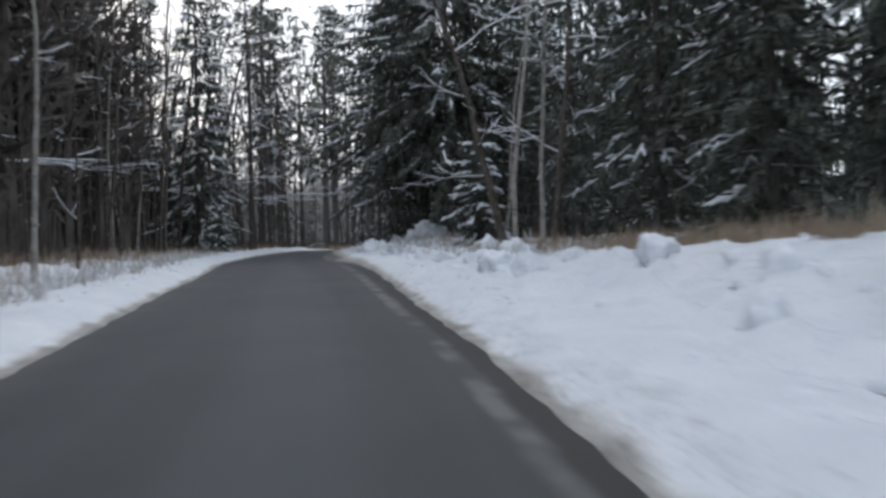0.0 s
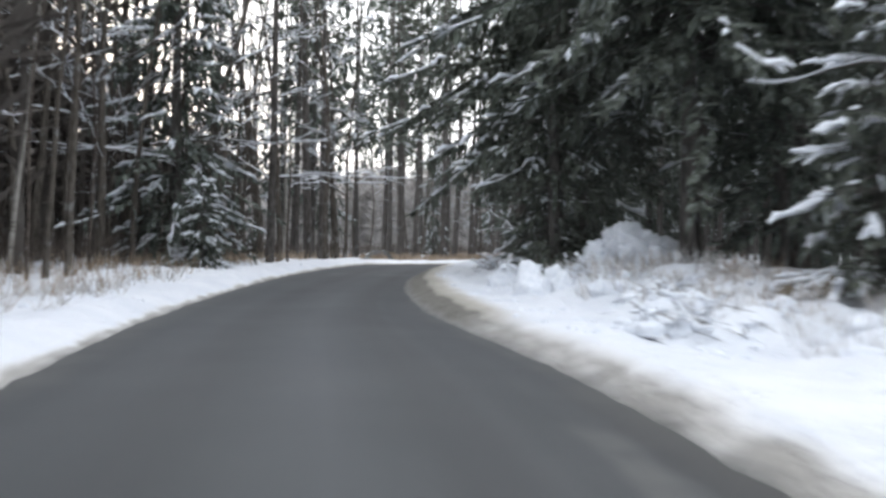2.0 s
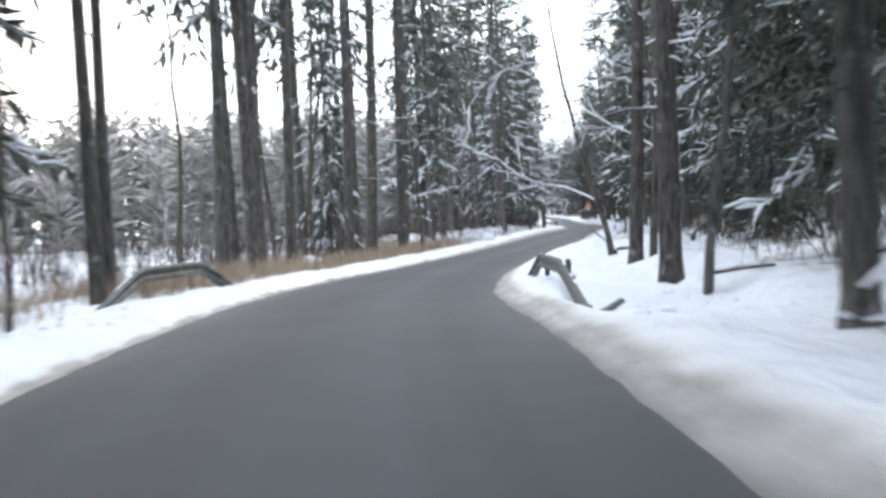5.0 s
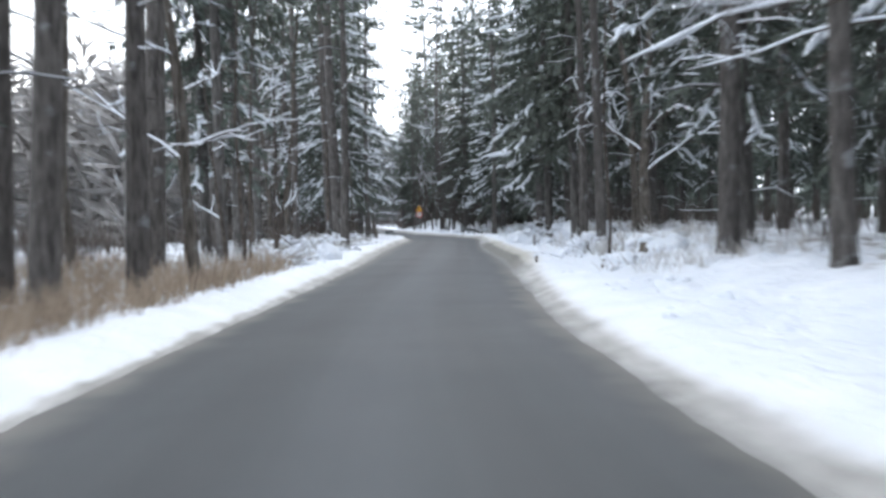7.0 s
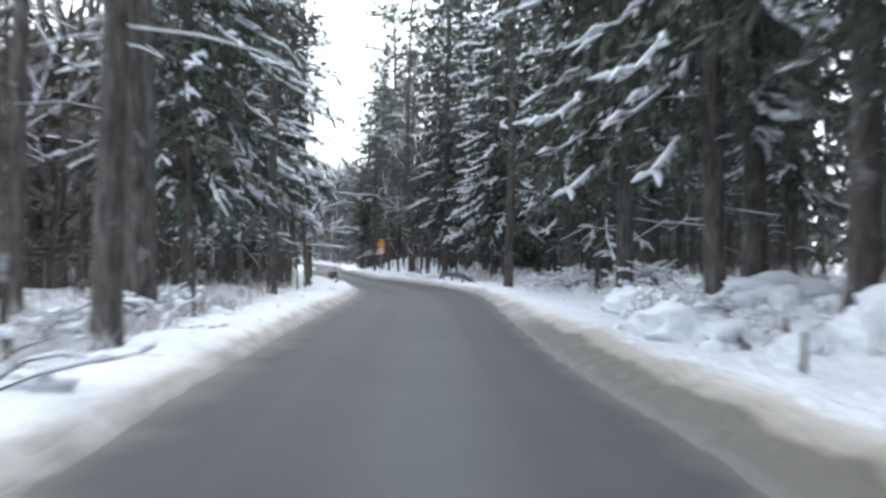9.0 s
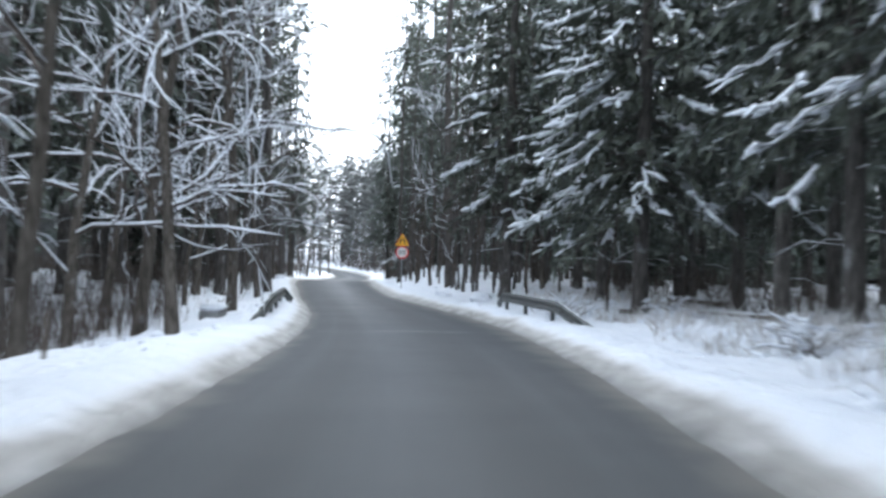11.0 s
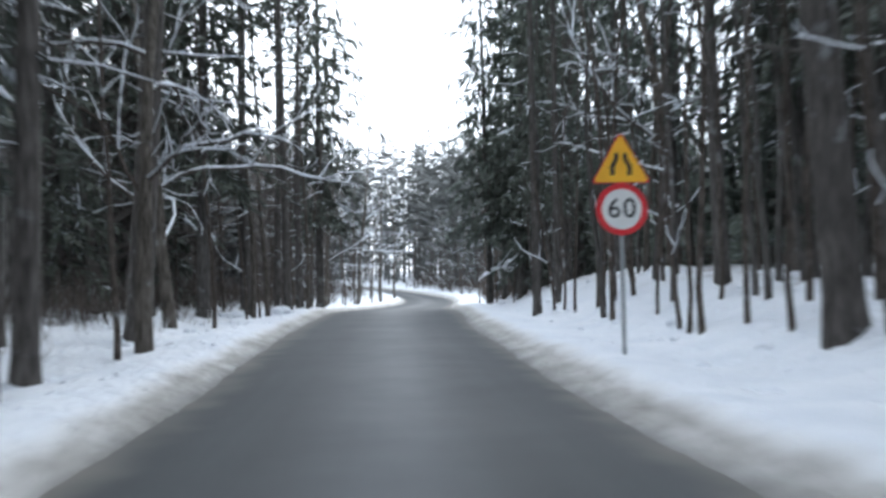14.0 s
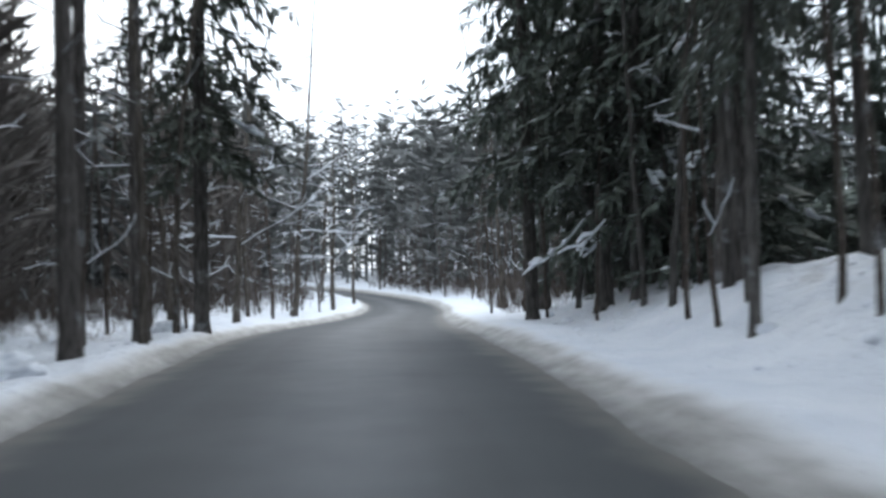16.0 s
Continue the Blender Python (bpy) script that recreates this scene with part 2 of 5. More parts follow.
SIGN_RED = make_plain("red_sheeting", (0.6, 0.02, 0.03), (0.72, 0.03, 0.04), 0.45, 0, 3, 0.02)
SIGN_WHITE = make_plain("white_sheeting", (0.72, 0.72, 0.7), (0.82, 0.82, 0.8), 0.45, 0, 3, 0.02)
SIGN_BLACK = make_plain("black_sheeting", (0.012, 0.012, 0.012), (0.025, 0.025, 0.025), 0.5, 0, 3, 0.02)
SIGN_BACK = make_plain("sign_back_grey", (0.3, 0.31, 0.32), (0.38, 0.39, 0.4), 0.5, 0.6, 6, 0.05)

# ------------------------------------------------------------------ the lie of the land
YS = [-60, 0, 10, 20, 30, 40, 50, 60, 70, 80, 90, 100, 110, 120, 130, 140, 150, 160, 170, 180, 190, 200, 210, 220, 230, 240,
      250, 260, 270, 280, 290, 300, 312, 324, 336, 355, 420]
XS = [10.5, 2.09, 0.81, -1.05, -3.01, -5.1, -7.09, -8.09, -8.42, -8.49, -8.77, -8.43, -7.06, -5.11, -2.49, 0.56, 3.42, 6.12, 8.56, 10.5, 12.06,
      13.32, 14.34, 15.49, 16.6, 17.63, 18.7, 19.8, 21.2, 23.45, 25.75, 27.0, 27.1, 26.0, 23.2, 14.0, -50.0]
ZS = [-0.5, -0.5, -0.36, -0.15, -0.04, 0.05, 0.02, 0.12, 0.27, 0.34, 0.22, 0.05, -0.05, -0.11, -0.1, -0.01, 0.06, 0.12, 0.13, 0.08, -0.02,
      -0.05, 0.0, 0.0, 0.09, 0.11, 0.15, 0.15, 0.03, -0.03, 0.07, 0.27, 0.56, 0.92, 1.33, 1.9, 4.0]
EDGE_Y = [-60, 0, 20, 35, 47, 53, 58, 68, 80, 90, 100, 108, 115, 120, 130, 140, 150, 165, 180, 195, 205, 215, 230, 240, 252, 268, 283, 300, 420]
EDGE_L = [2.8, 2.9, 2.7, 2.6, 2.7, 2.85, 3.0, 3.2, 3.0, 3.1, 3.3, 3.1, 2.5, 2.25, 2.1, 2.3, 2.6, 2.5, 2.0, 1.65, 1.8, 2.2, 2.65, 2.9, 3.0, 3.0, 2.0, 1.7, 1.8]
EDGE_R = [1.5, 1.45, 1.8, 2.4, 2.4, 1.8, 1.35, 0.9, 1.4, 2.0, 1.85, 1.95, 2.2, 2.3, 2.4, 2.0, 1.55, 1.9, 2.7, 3.3, 2.85, 2.2, 2.1, 2.35, 2.95, 3.2, 2.4, 2.1, 2.2]
SLUSH_Y = [-60, 0, 20, 32, 42, 52, 66, 78, 100, 122, 136, 150, 165, 180, 200, 225, 262, 420]
SLUSH_R = [0.25, 0.25, 0.26, 0.32, 0.5, 0.85, 0.9, 0.75, 0.55, 0.45, 0.8, 0.85, 0.6, 0.55, 0.55, 0.66, 0.67, 0.66]
SLUSH_L = [0.3, 0.25, 0.22, 0.22, 0.22, 0.22, 0.22, 0.22, 0.22, 0.26, 0.42, 0.5, 0.5, 0.5, 0.5, 0.55, 0.58, 0.6]
BANK_Y = [-60, 0, 13, 21, 30, 40, 50, 57, 64, 75, 95, 130, 160, 176, 184, 196, 204, 212, 225, 245, 265, 290, 420]
BANK_R = [0.9, 0.9, 0.85, 0.35, 0.05, -0.25, 0.1, 0.5, 0.1, -0.5, 0.0, 0.4, 0.5, 0.3, 0.2, 0.1, 0.4, 0.6, 1.0, 1.4, 0.9, 0.5, 0.4]
BANK_L = [0.1, 0.0, 0.0, 0.0, 0.0, 0.0, -0.1, -0.1, -0.1, -0.2, -0.4, 0.0, 0.0, -0.2, -0.9, -0.9, 0.0, 0.3, 0.3, 0.2, 0.1, 0.2, 0.3]


def smooth_table(ys, vs):
    """Cubic through the stations, so that the road bends softly."""
    ys, vs = np.array(ys, float), np.array(vs, float)
    g = np.gradient(vs, ys)

    def f(y):
        y = np.clip(np.asarray(y, float), ys[0], ys[-1])
        i = np.clip(np.searchsorted(ys, y, side="right") - 1, 0, len(ys) - 2)
        h = ys[i + 1] - ys[i]
        q = (y - ys[i]) / h
        return ((2 * q**3 - 3 * q**2 + 1) * vs[i] + (q**3 - 2 * q**2 + q) * h * g[i]
                + (3 * q**2 - 2 * q**3) * vs[i + 1] + (q**3 - q**2) * h * g[i + 1])
    return f


centre_x, road_z = smooth_table(YS, XS), smooth_table(YS, ZS)
edge_l, edge_r = smooth_table(EDGE_Y, EDGE_L), smooth_table(EDGE_Y, EDGE_R)
slush_l, slush_r = smooth_table(SLUSH_Y, SLUSH_L), smooth_table(SLUSH_Y, SLUSH_R)
bank_l, bank_r = smooth_table(BANK_Y, BANK_L), smooth_table(BANK_Y, BANK_R)


def lumps(x, y, f, k):
    """Cheap smooth noise from crossed waves, about -1 to 1."""
    return (np.sin(x * f + 1.3 * np.sin(y * f * 0.7 + k)) * np.cos(y * f * 0.9 + 1.7 * np.sin(x * f * 0.6 - k))
            + 0.6 * np.sin(x * f * 2.3 + k * 2 + 1.1 * np.cos(y * f * 1.9)) * np.cos(y * f * 2.1 - k)) / 1.6


def step(v, a, b):
    q = np.clip((v - a) / (b - a), 0, 1)
    return q * q * (3 - 2 * q)


def beyond_edge(x, y):
    """Metres past the asphalt's edge, and +1 on the right-hand side or -1 on the left."""
    slope = (centre_x(np.asarray(y) + 1) - centre_x(np.asarray(y) - 1)) / 2
    o = (np.asarray(x) - centre_x(y)) / np.sqrt(1 + slope**2)
    side = np.where(o > 0, 1.0, -1.0)
    return np.where(o > 0, o - edge_r(y), -o - edge_l(y)), side


def ground_z(x, y):
    x, y = np.asarray(x, float), np.asarray(y, float)
    d, side = beyond_edge(x, y)
    d = d + 0.07 * lumps(x, y, 0.9, 2.0) * step(d, -0.4, 0.2) + 0.05 * lumps(x, y, 4.3, 0.4)
    ridge = 0.23 + 0.07 * lumps(x, y, 0.6, 5.0) + 0.05 * lumps(x, y, 2.7, 1.0)
    bank = np.where(side > 0, bank_r(y), bank_l(y))
    z = -0.1 + (0.1 + ridge) * step(d, -0.25, 0.9)
    z = z - 0.14 * step(d, 1.2, 2.4) * (1 - step(d, 3.2, 4.5))
    z = z + bank * step(d, 1.6, 6.5)
    z = z + (0.12 * lumps(x, y, 0.9, 3.0) + 0.15 * np.abs(lumps(x, y, 2.1, 4.0)) + 0.07 * lumps(x, y, 4.7, 2.0)) * step(d, 1.0, 3.0)
    z = z + 0.25 * lumps(x, y, 0.21, 7.0) * step(d, 4.0, 12.0)
    # a level ploughed shelf, then heaped snow over tussocks, along the first right-hand bend
    first = (side > 0) * (1 - step(y, 54, 64))
    z = z + first * (0.42 * np.abs(lumps(x, y, 1.6, 8.0)) ** 0.8 - 0.08) * step(d, 1.9, 2.6) * (1 - step(d, 6.0, 9.0))
    # the bank drops where the first rail has been torn
    z = z - 0.3 * step(d, 0.5, 1.1) * (1 - step(d, 3.0, 5.0)) * np.exp(-((y - 94.5) / 3.0) ** 2) * (side > 0)
    far = step(d, 30, 160)
    return z + road_z(y) * (1 - 0.8 * far) + 3.0 * far * (0.5 + 0.5 * lumps(x, y, 0.02, 1.0))


def mesh_from(name, verts, faces, material, smooth=False):
    me = bpy.data.meshes.new(name)
    me.from_pydata([tuple(map(float, v)) for v in verts], [], faces)
    me.materials.append(material)
    if smooth:
        me.polygons.foreach_set("use_smooth", [True] * len(me.polygons))
    me.update()
    return me


def grid_faces(rows, cols):
    return [(r * cols + c, r * cols + c + 1, (r + 1) * cols + c + 1, (r + 1) * cols + c) for r in range(rows - 1) for c in range(cols - 1)]


def build_ground():
    ys = np.concatenate([[-900, -500, -250, -120, -60], np.arange(-30, 330, 0.5), np.arange(331, 420, 3.0), [440, 520, 700, 1100, 2200]])
    offs_r = np.concatenate([np.arange(-0.5, 1.6, 0.18), np.arange(1.7, 8, 0.32), [9, 10.5, 12, 14, 17, 20, 24, 30, 38, 50, 70, 100, 160, 300, 700, 1500]])
    cols, verts, verge, slush = len(offs_r) * 2 + 1, [], [], []
    for y in ys:
        slope = float(centre_x(y + 1) - centre_x(y - 1)) / 2
        k = math.sqrt(1 + slope * slope)
        x = np.concatenate([-(offs_r[::-1] + float(edge_l(y))), [0], offs_r + float(edge_r(y))]) * k + float(centre_x(y))
        z = ground_z(x, np.full_like(x, y))
        verts += list(zip(x, np.full_like(x, y), z))
        d, sd = beyond_edge(x, np.full_like(x, y))
        verge += list(d)
        slush += list(np.where(sd > 0, float(slush_r(y)), float(slush_l(y))))
    me = mesh_from("ground", verts, grid_faces(len(ys), cols), SNOW, True)
    a = me.attributes.new("verge", "FLOAT", "POINT")
    a.data.foreach_set("value", np.array(verge, dtype=np.float32))
    a = me.attributes.new("slush", "FLOAT", "POINT")
    a.data.foreach_set("value", np.array(slush, dtype=np.float32))
    return tagged(new("ground", me), "uneven snow-covered verge and forest floor", "ground", kind="structure")


def build_road():
    ys = np.concatenate([np.arange(-60, -30, 3.0), np.arange(-30, 372, 0.6)])
    us = np.linspace(-1, 1, 13)
    verts, lat = [], []
    for y in ys:
        slope = float(centre_x(y + 1) - centre_x(y - 1)) / 2
        k = math.sqrt(1 + slope * slope)
        for u in us:
            o = (u * (float(edge_r(y)) + 0.35) if u > 0 else u * (float(edge_l(y)) + 0.35)) * k
            verts.append((float(centre_x(y)) + o, y, float(road_z(y)) + 0.0 - 0.045 * u * u))
            lat.append(u)
    me = mesh_from("road", verts, grid_faces(len(ys), len(us)), ASPHALT, True)
    a = me.attributes.new("lateral", "FLOAT", "POINT")
    a.data.foreach_set("value", np.array(lat, dtype=np.float32))
    return tagged(new("road", me), "narrow worn grey asphalt road, damp and salt-stained", "road", kind="structure")


build_ground()
build_road()


# ------------------------------------------------------------------ helpers for things
def part(name, me, parent, label=""):
    ob = new(name, me)
    ob.parent = parent
    return tagged(ob, label)


class Soup:
    """Collects loose pieces of one mesh."""

    def __init__(self):
        self.v, self.f = [], []

    def tube(self, pts, radii, sides=5, cap=True):
        base = len(self.v)
        pts = [Vector(p) for p in pts]
        for i, (p, r) in enumerate(zip(pts, radii)):
            d = (pts[min(i + 1, len(pts) - 1)] - pts[max(i - 1, 0)]).normalized()
            a = d.cross(Vector((0.31, 0.93, 0.17))).normalized()
            b = d.cross(a)
            for k in range(sides):
                w = 2 * math.pi * k / sides
                self.v.append(p + (a * math.cos(w) + b * math.sin(w)) * r)
        for i in range(len(pts) - 1):
            for k in range(sides):
                n = (k + 1) % sides
                self.f.append((base + i * sides + k, base + i * sides + n, base + (i + 1) * sides + n, base + (i + 1) * sides + k))
        if cap:
            top = base + (len(pts) - 1) * sides
            self.f.append(tuple(top + k for k in range(sides)))

    def blade(self, p, d, side, length, width):
        """A slim lozenge from p along d."""
        i = len(self.v)
        m = p + d * (length * 0.45)
        self.v += [p, m + side * width, p + d * length, m - side * width]
        self.f.append((i, i + 1, i + 2, i + 3))

    def lump(self, p, d, l, w, h):
        """A flattened clod lying along d."""
        i = len(self.v)
        s = d.cross(Vector((0, 0, 1)))
        s = s.normalized() if s.length > 1e-3 else Vector((1, 0, 0))
        u = Vector((0, 0, 1))
        self.v += [p - d * l, p + s * w, p + d * l, p - s * w, p + u * h, p - u * (h * 0.3)]
        self.f += [(i, i + 1, i + 4), (i + 1, i + 2, i + 4), (i + 2, i + 3, i + 4), (i + 3, i, i + 4),
                   (i + 1, i, i + 5), (i + 2, i + 1, i + 5), (i + 3, i + 2, i + 5), (i, i + 3, i + 5)]

    def mesh(self, name, material, smooth=False):
        return mesh_from(name, self.v, self.f, material, smooth)


def unit(az, el):
    return Vector((math.cos(az) * math.cos(el), math.sin(az) * math.cos(el), math.sin(el)))


# ------------------------------------------------------------------ trees
def make_spruce(rng, height, radius, low, whorl_gap, per_whorl, twigs, twig_len, snow, dia, spines=True):
    """Meshes of a spruce: trunk, drooping branches with hanging sprays, fingers of snow on the loaded ones."""
    trunk, needles, white = Soup(), Soup(), Soup()
    n = 9
    bend = (rng.uniform(-0.15, 0.15), rng.uniform(-0.15, 0.15))

    def axis(z):
        q = z / height
        return Vector((bend[0] * math.sin(q * 3), bend[1] * math.sin(q * 2.5), z))
    zs = [-0.5, 0.0, 0.35] + [height * k / n for k in range(1, n + 1)]
    rs = [dia * 0.72, dia * 0.66, dia * 0.52] + [dia * 0.5 * (1 - k / n) ** 0.85 + 0.01 for k in range(1, n + 1)]
    trunk.tube([axis(z) for z in zs], rs, 8)
    # dead twigs below the crown, some with a line of snow
    for _ in range(14):
        z = rng.uniform(0.8, max(low, 1.5) + 1.5)
        az = rng.uniform(0, 6.28)
        l = rng.uniform(0.4, 1.7)
        run = [axis(z), axis(z) + unit(az, rng.uniform(-0.2, 0.25)) * l * 0.6]
        run.append(run[1] + unit(az + rng.uniform(-0.5, 0.5), rng.uniform(-0.6, 0.1)) * l * 0.45)
        trunk.tube(run, [0.02, 0.014, 0.005], 3, False)
        if rng.random() < 0.3:
            white.tube([v + Vector((0, 0, 0.02)) for v in run], [0.012, 0.018, 0.008], 3, False)
    z = low
    while z < height - 0.4:
        q = (z - low) / (height - low)
        high = z > 12
        reach = radius * (1 - q) ** 0.8 * (0.55 + 0.45 * min(1, q * 6 + 0.35)) + 0.25
        count = max(4, int(per_whorl * (1 - 0.45 * q)))
        a0 = rng.uniform(0, 6.28)
        for b in range(count):
            az = a0 + 6.283 * b / count + rng.uniform(-0.45, 0.45)
            l = reach * rng.uniform(0.5, 1.2)
            el = 0.16 - 0.5 * (1 - q) + rng.uniform(-0.2, 0.15)
            p = axis(z + rng.uniform(-0.25, 0.25))
            pts = [p]
            for k in range(4):
                p = p + unit(az + rng.uniform(-0.12, 0.12), el) * (l / 4)
                el += 0.16 if k > 1 else -0.18 * (1 - q)
                pts.append(p)
            if spines and z < 9:
                trunk.tube([pts[0], pts[2], pts[4]], [0.018 + 0.012 * l / 3, 0.014, 0.004], 3, False)
            m = max(4, int(twigs * (0.45 + 0.55 * l / radius) * (0.6 if high else 1.0)))
            size = twig_len * (1.2 if high else 1.0)
            for k in range(m):
                f = 0.1 + 0.9 * ((k + rng.random()) / m) ** 0.8
                i = min(3, int(f * 4))
                at = pts[i].lerp(pts[i + 1], f * 4 - i)
                yaw = az + (1 if k % 2 else -1) * rng.uniform(0.25, 1.3) * (1.15 - 0.65 * f)
                d = unit(yaw, rng.uniform(-0.7, 0.0))
                side = d.cross(Vector((rng.uniform(-0.6, 0.6), rng.uniform(-0.6, 0.6), 1))).normalized()
                tl = size * rng.uniform(0.55, 1.3) * (1.15 - 0.5 * f)
                needles.blade(at, d, side, tl, tl * rng.uniform(0.11, 0.19))
                if rng.random() < 0.6:
                    hang = unit(yaw + rng.uniform(-0.8, 0.8), rng.uniform(-1.5, -0.95))
                    needles.blade(at + d * tl * rng.uniform(0.1, 0.5), hang, unit(rng.uniform(0, 6.28), 0.1), tl * rng.uniform(0.7, 1.2), tl * 0.13)
            if rng.random() < snow and l > 0.5:
                # a ragged pad along the outer half and fingers drooping from it
                w = rng.uniform(0.5, 1.15)
                k0 = 2 if l < 4.5 else 3
                run = [v + Vector((rng.uniform(-0.07, 0.07), rng.uniform(-0.07, 0.07), 0.04)) for v in pts[k0:]]
                white.tube(run, [0.05 * w] + [0.085 * w * rng.uniform(0.6, 1.3) for _v in run[1:-1]] + [0.03], 4, False)
                for k in range(rng.randint(2, 4 + int(l))):
                    f = rng.uniform(0.4, 1.0)
                    i = min(3, int(f * 4))
                    at = pts[i].lerp(pts[i + 1], f * 4 - i) + Vector((0, 0, 0.04))
                    yaw = az + rng.choice((-1, 1)) * rng.uniform(0.15, 1.0)
                    fl = min(0.75, size) * rng.uniform(0.35, 1.0)
                    e1 = rng.uniform(-0.5, 0.05)
                    mid = at + unit(yaw, e1) * fl * 0.55
                    end = mid + unit(yaw, e1 - rng.uniform(0.1, 0.7)) * fl * 0.5
                    white.tube([at, mid, end], [0.04 * w, 0.085 * w * rng.uniform(0.6, 1.2), 0.02], 4, False)
            elif rng.random() < 0.35:
                at = pts[rng.choice((2, 3, 4))]
                white.lump(at + Vector((0, 0, 0.03)), unit(az, -0.3), rng.uniform(0.12, 0.35), rng.uniform(0.05, 0.12), rng.uniform(0.03, 0.07))
        z += whorl_gap * rng.uniform(0.7, 1.3) * (1 + 0.35 * q)
    return trunk.mesh("trunk", BARK_SPRUCE, True), needles.mesh("crown", NEEDLES), white.mesh("snow_load", TREE_SNOW, True)


def make_pine(rng, height, dia, crown_low):
    trunk, needles, white = Soup(), Soup(), Soup()
    bend = rng.uniform(-0.35, 0.35), rng.uniform(-0.35, 0.35)

    def axis(z):
        q = z / height
        return Vector((bend[0] * math.sin(q * 3.5), bend[1] * math.sin(q * 2.8 + 0.4) - bend[1] * math.sin(0.4), z))
    zs = [-0.5, 0, 0.4] + [height * k / 8 for k in range(1, 9)]
    rs = [dia * 0.68, dia * 0.62, dia * 0.52] + [dia * 0.5 * (1 - 0.9 * k / 8) + 0.01 for k in range(1, 9)]
    trunk.tube([axis(z) for z in zs], rs, 8)
    for _ in range(16):
        z = rng.uniform(1.8, crown_low + 1)
        az = rng.uniform(0, 6.28)
        l = rng.uniform(0.5, 2.2)
        d1, d2 = unit(az, rng.uniform(-0.35, 0.2)), unit(az + rng.uniform(-0.5, 0.5), rng.uniform(-0.5, 0.3))
        pts = [axis(z), axis(z) + d1 * l * 0.5, axis(z) + d1 * l * 0.5 + d2 * l * 0.5]
        trunk.tube(pts, [0.028, 0.018, 0.006], 3, False)
        if rng.random() < 0.6:
            white.tube([v + Vector((0, 0, 0.022)) for v in pts], [0.02, 0.017, 0.008], 3, False)
    for _ in range(34):
        z = crown_low + (height - crown_low) * rng.random() ** 0.8
        q = (z - crown_low) / (height - crown_low)
        az, l = rng.uniform(0, 6.28), (2.6 * (1 - q) + 0.7) * rng.uniform(0.5, 1.1)
        d = unit(az, rng.uniform(-0.1, 0.45))
        p = axis(z)
        trunk.tube([p, p + d * l * 0.6, p + d * l + Vector((0, 0, -0.15))], [0.045, 0.03, 0.01], 3, False)
        for _ in range(15):
            f = rng.uniform(0.35, 1.05)
            at = p + d * l * f + Vector((rng.gauss(0, 0.22), rng.gauss(0, 0.22), rng.gauss(0, 0.16)))
            dd = unit(rng.uniform(0, 6.28), rng.uniform(-0.5, 0.8))
            needles.blade(at, dd, dd.cross(unit(rng.uniform(0, 6.28), 0.3)).normalized(), rng.uniform(0.4, 0.65), 0.08)
            if rng.random() < 0.1:
                white.lump(at, dd, 0.16, 0.1, 0.05)
    return trunk.mesh("trunk", BARK_PINE, True), needles.mesh("crown", PINE_NEEDLES), white.mesh("snow_load", TREE_SNOW)


def make_bare(rng, height, dia, lean, limbs, spread, bark, snow=0.7, low=0.2, kids=(4, 2)):
    """A leafless tree: trunk, limbs branching twice, snow along their upper sides."""
    trunk, crown, white = Soup(), Soup(), Soup()
    pts, p, az = [], Vector((0, 0, -0.4)), rng.uniform(0, 6.28)
    d = Vector((lean[0], lean[1], 1)).normalized()
    n = 9
    for k in range(n + 1):
        pts.append(p.copy())
        p = p + d * (height + 0.4) / n
        d = (d + Vector((rng.uniform(-0.09, 0.09), rng.uniform(-0.09, 0.09), 0.03))).normalized()
    rad = [dia * (0.6 if k == 0 else 0.5 * (1 - 0.88 * k / n)) + 0.006 for k in range(n + 1)]
    trunk.tube(pts, rad, 7)

    def limb(at, d, l, r, depth):
        q, path = at.copy(), [at.copy()]
        dd = d.copy()
        segs = 4 if depth < 2 else 3
        for k in range(segs):
            q = q + dd * l / segs
            dd = (dd + Vector((rng.uniform(-0.3, 0.3), rng.uniform(-0.3, 0.3), rng.uniform(-0.22, 0.2)))).normalized()
            path.append(q.copy())
        rr = [r * (1 - 0.8 * k / segs) for k in range(segs + 1)]
        crown.tube(path, rr, 4 if depth == 0 else 3, False)
        if rng.random() < snow and abs(d.z) < 0.88:
            white.tube([v + Vector((0, 0, w * 0.75 + 0.006)) for v, w in zip(path, rr)], [w * 0.8 + 0.012 for w in rr], 3, False)
        if depth < 2:
            for _ in range(kids[depth]):
                f = rng.uniform(0.25, 1.0)
                i = min(segs - 1, int(f * segs))
                s = path[i].lerp(path[i + 1], f * segs - i)
                nd = (d + Vector((rng.uniform(-1, 1), rng.uniform(-1, 1), rng.uniform(-0.5, 0.6))) * 0.8).normalized()
                limb(s, nd, l * rng.uniform(0.35, 0.6), r * 0.5 * (1.1 - 0.5 * f), depth + 1)
    for k in range(limbs):
        f = low + (1 - low) * (k + rng.random()) / limbs
        i = min(n - 1, int(f * n))
        at = pts[i].lerp(pts[i + 1], f * n - i)
        az += 2.4 + rng.uniform(-0.5, 0.5)
        limb(at, unit(az, rng.uniform(0.0, 0.75)), spread * (1.15 - 0.7 * f) * rng.uniform(0.6, 1.2), max(0.012, rad[i] * 0.42), 0)
    return trunk.mesh("trunk", bark, True), crown.mesh("crown", TWIG), white.mesh("snow_load", TREE_SNOW)


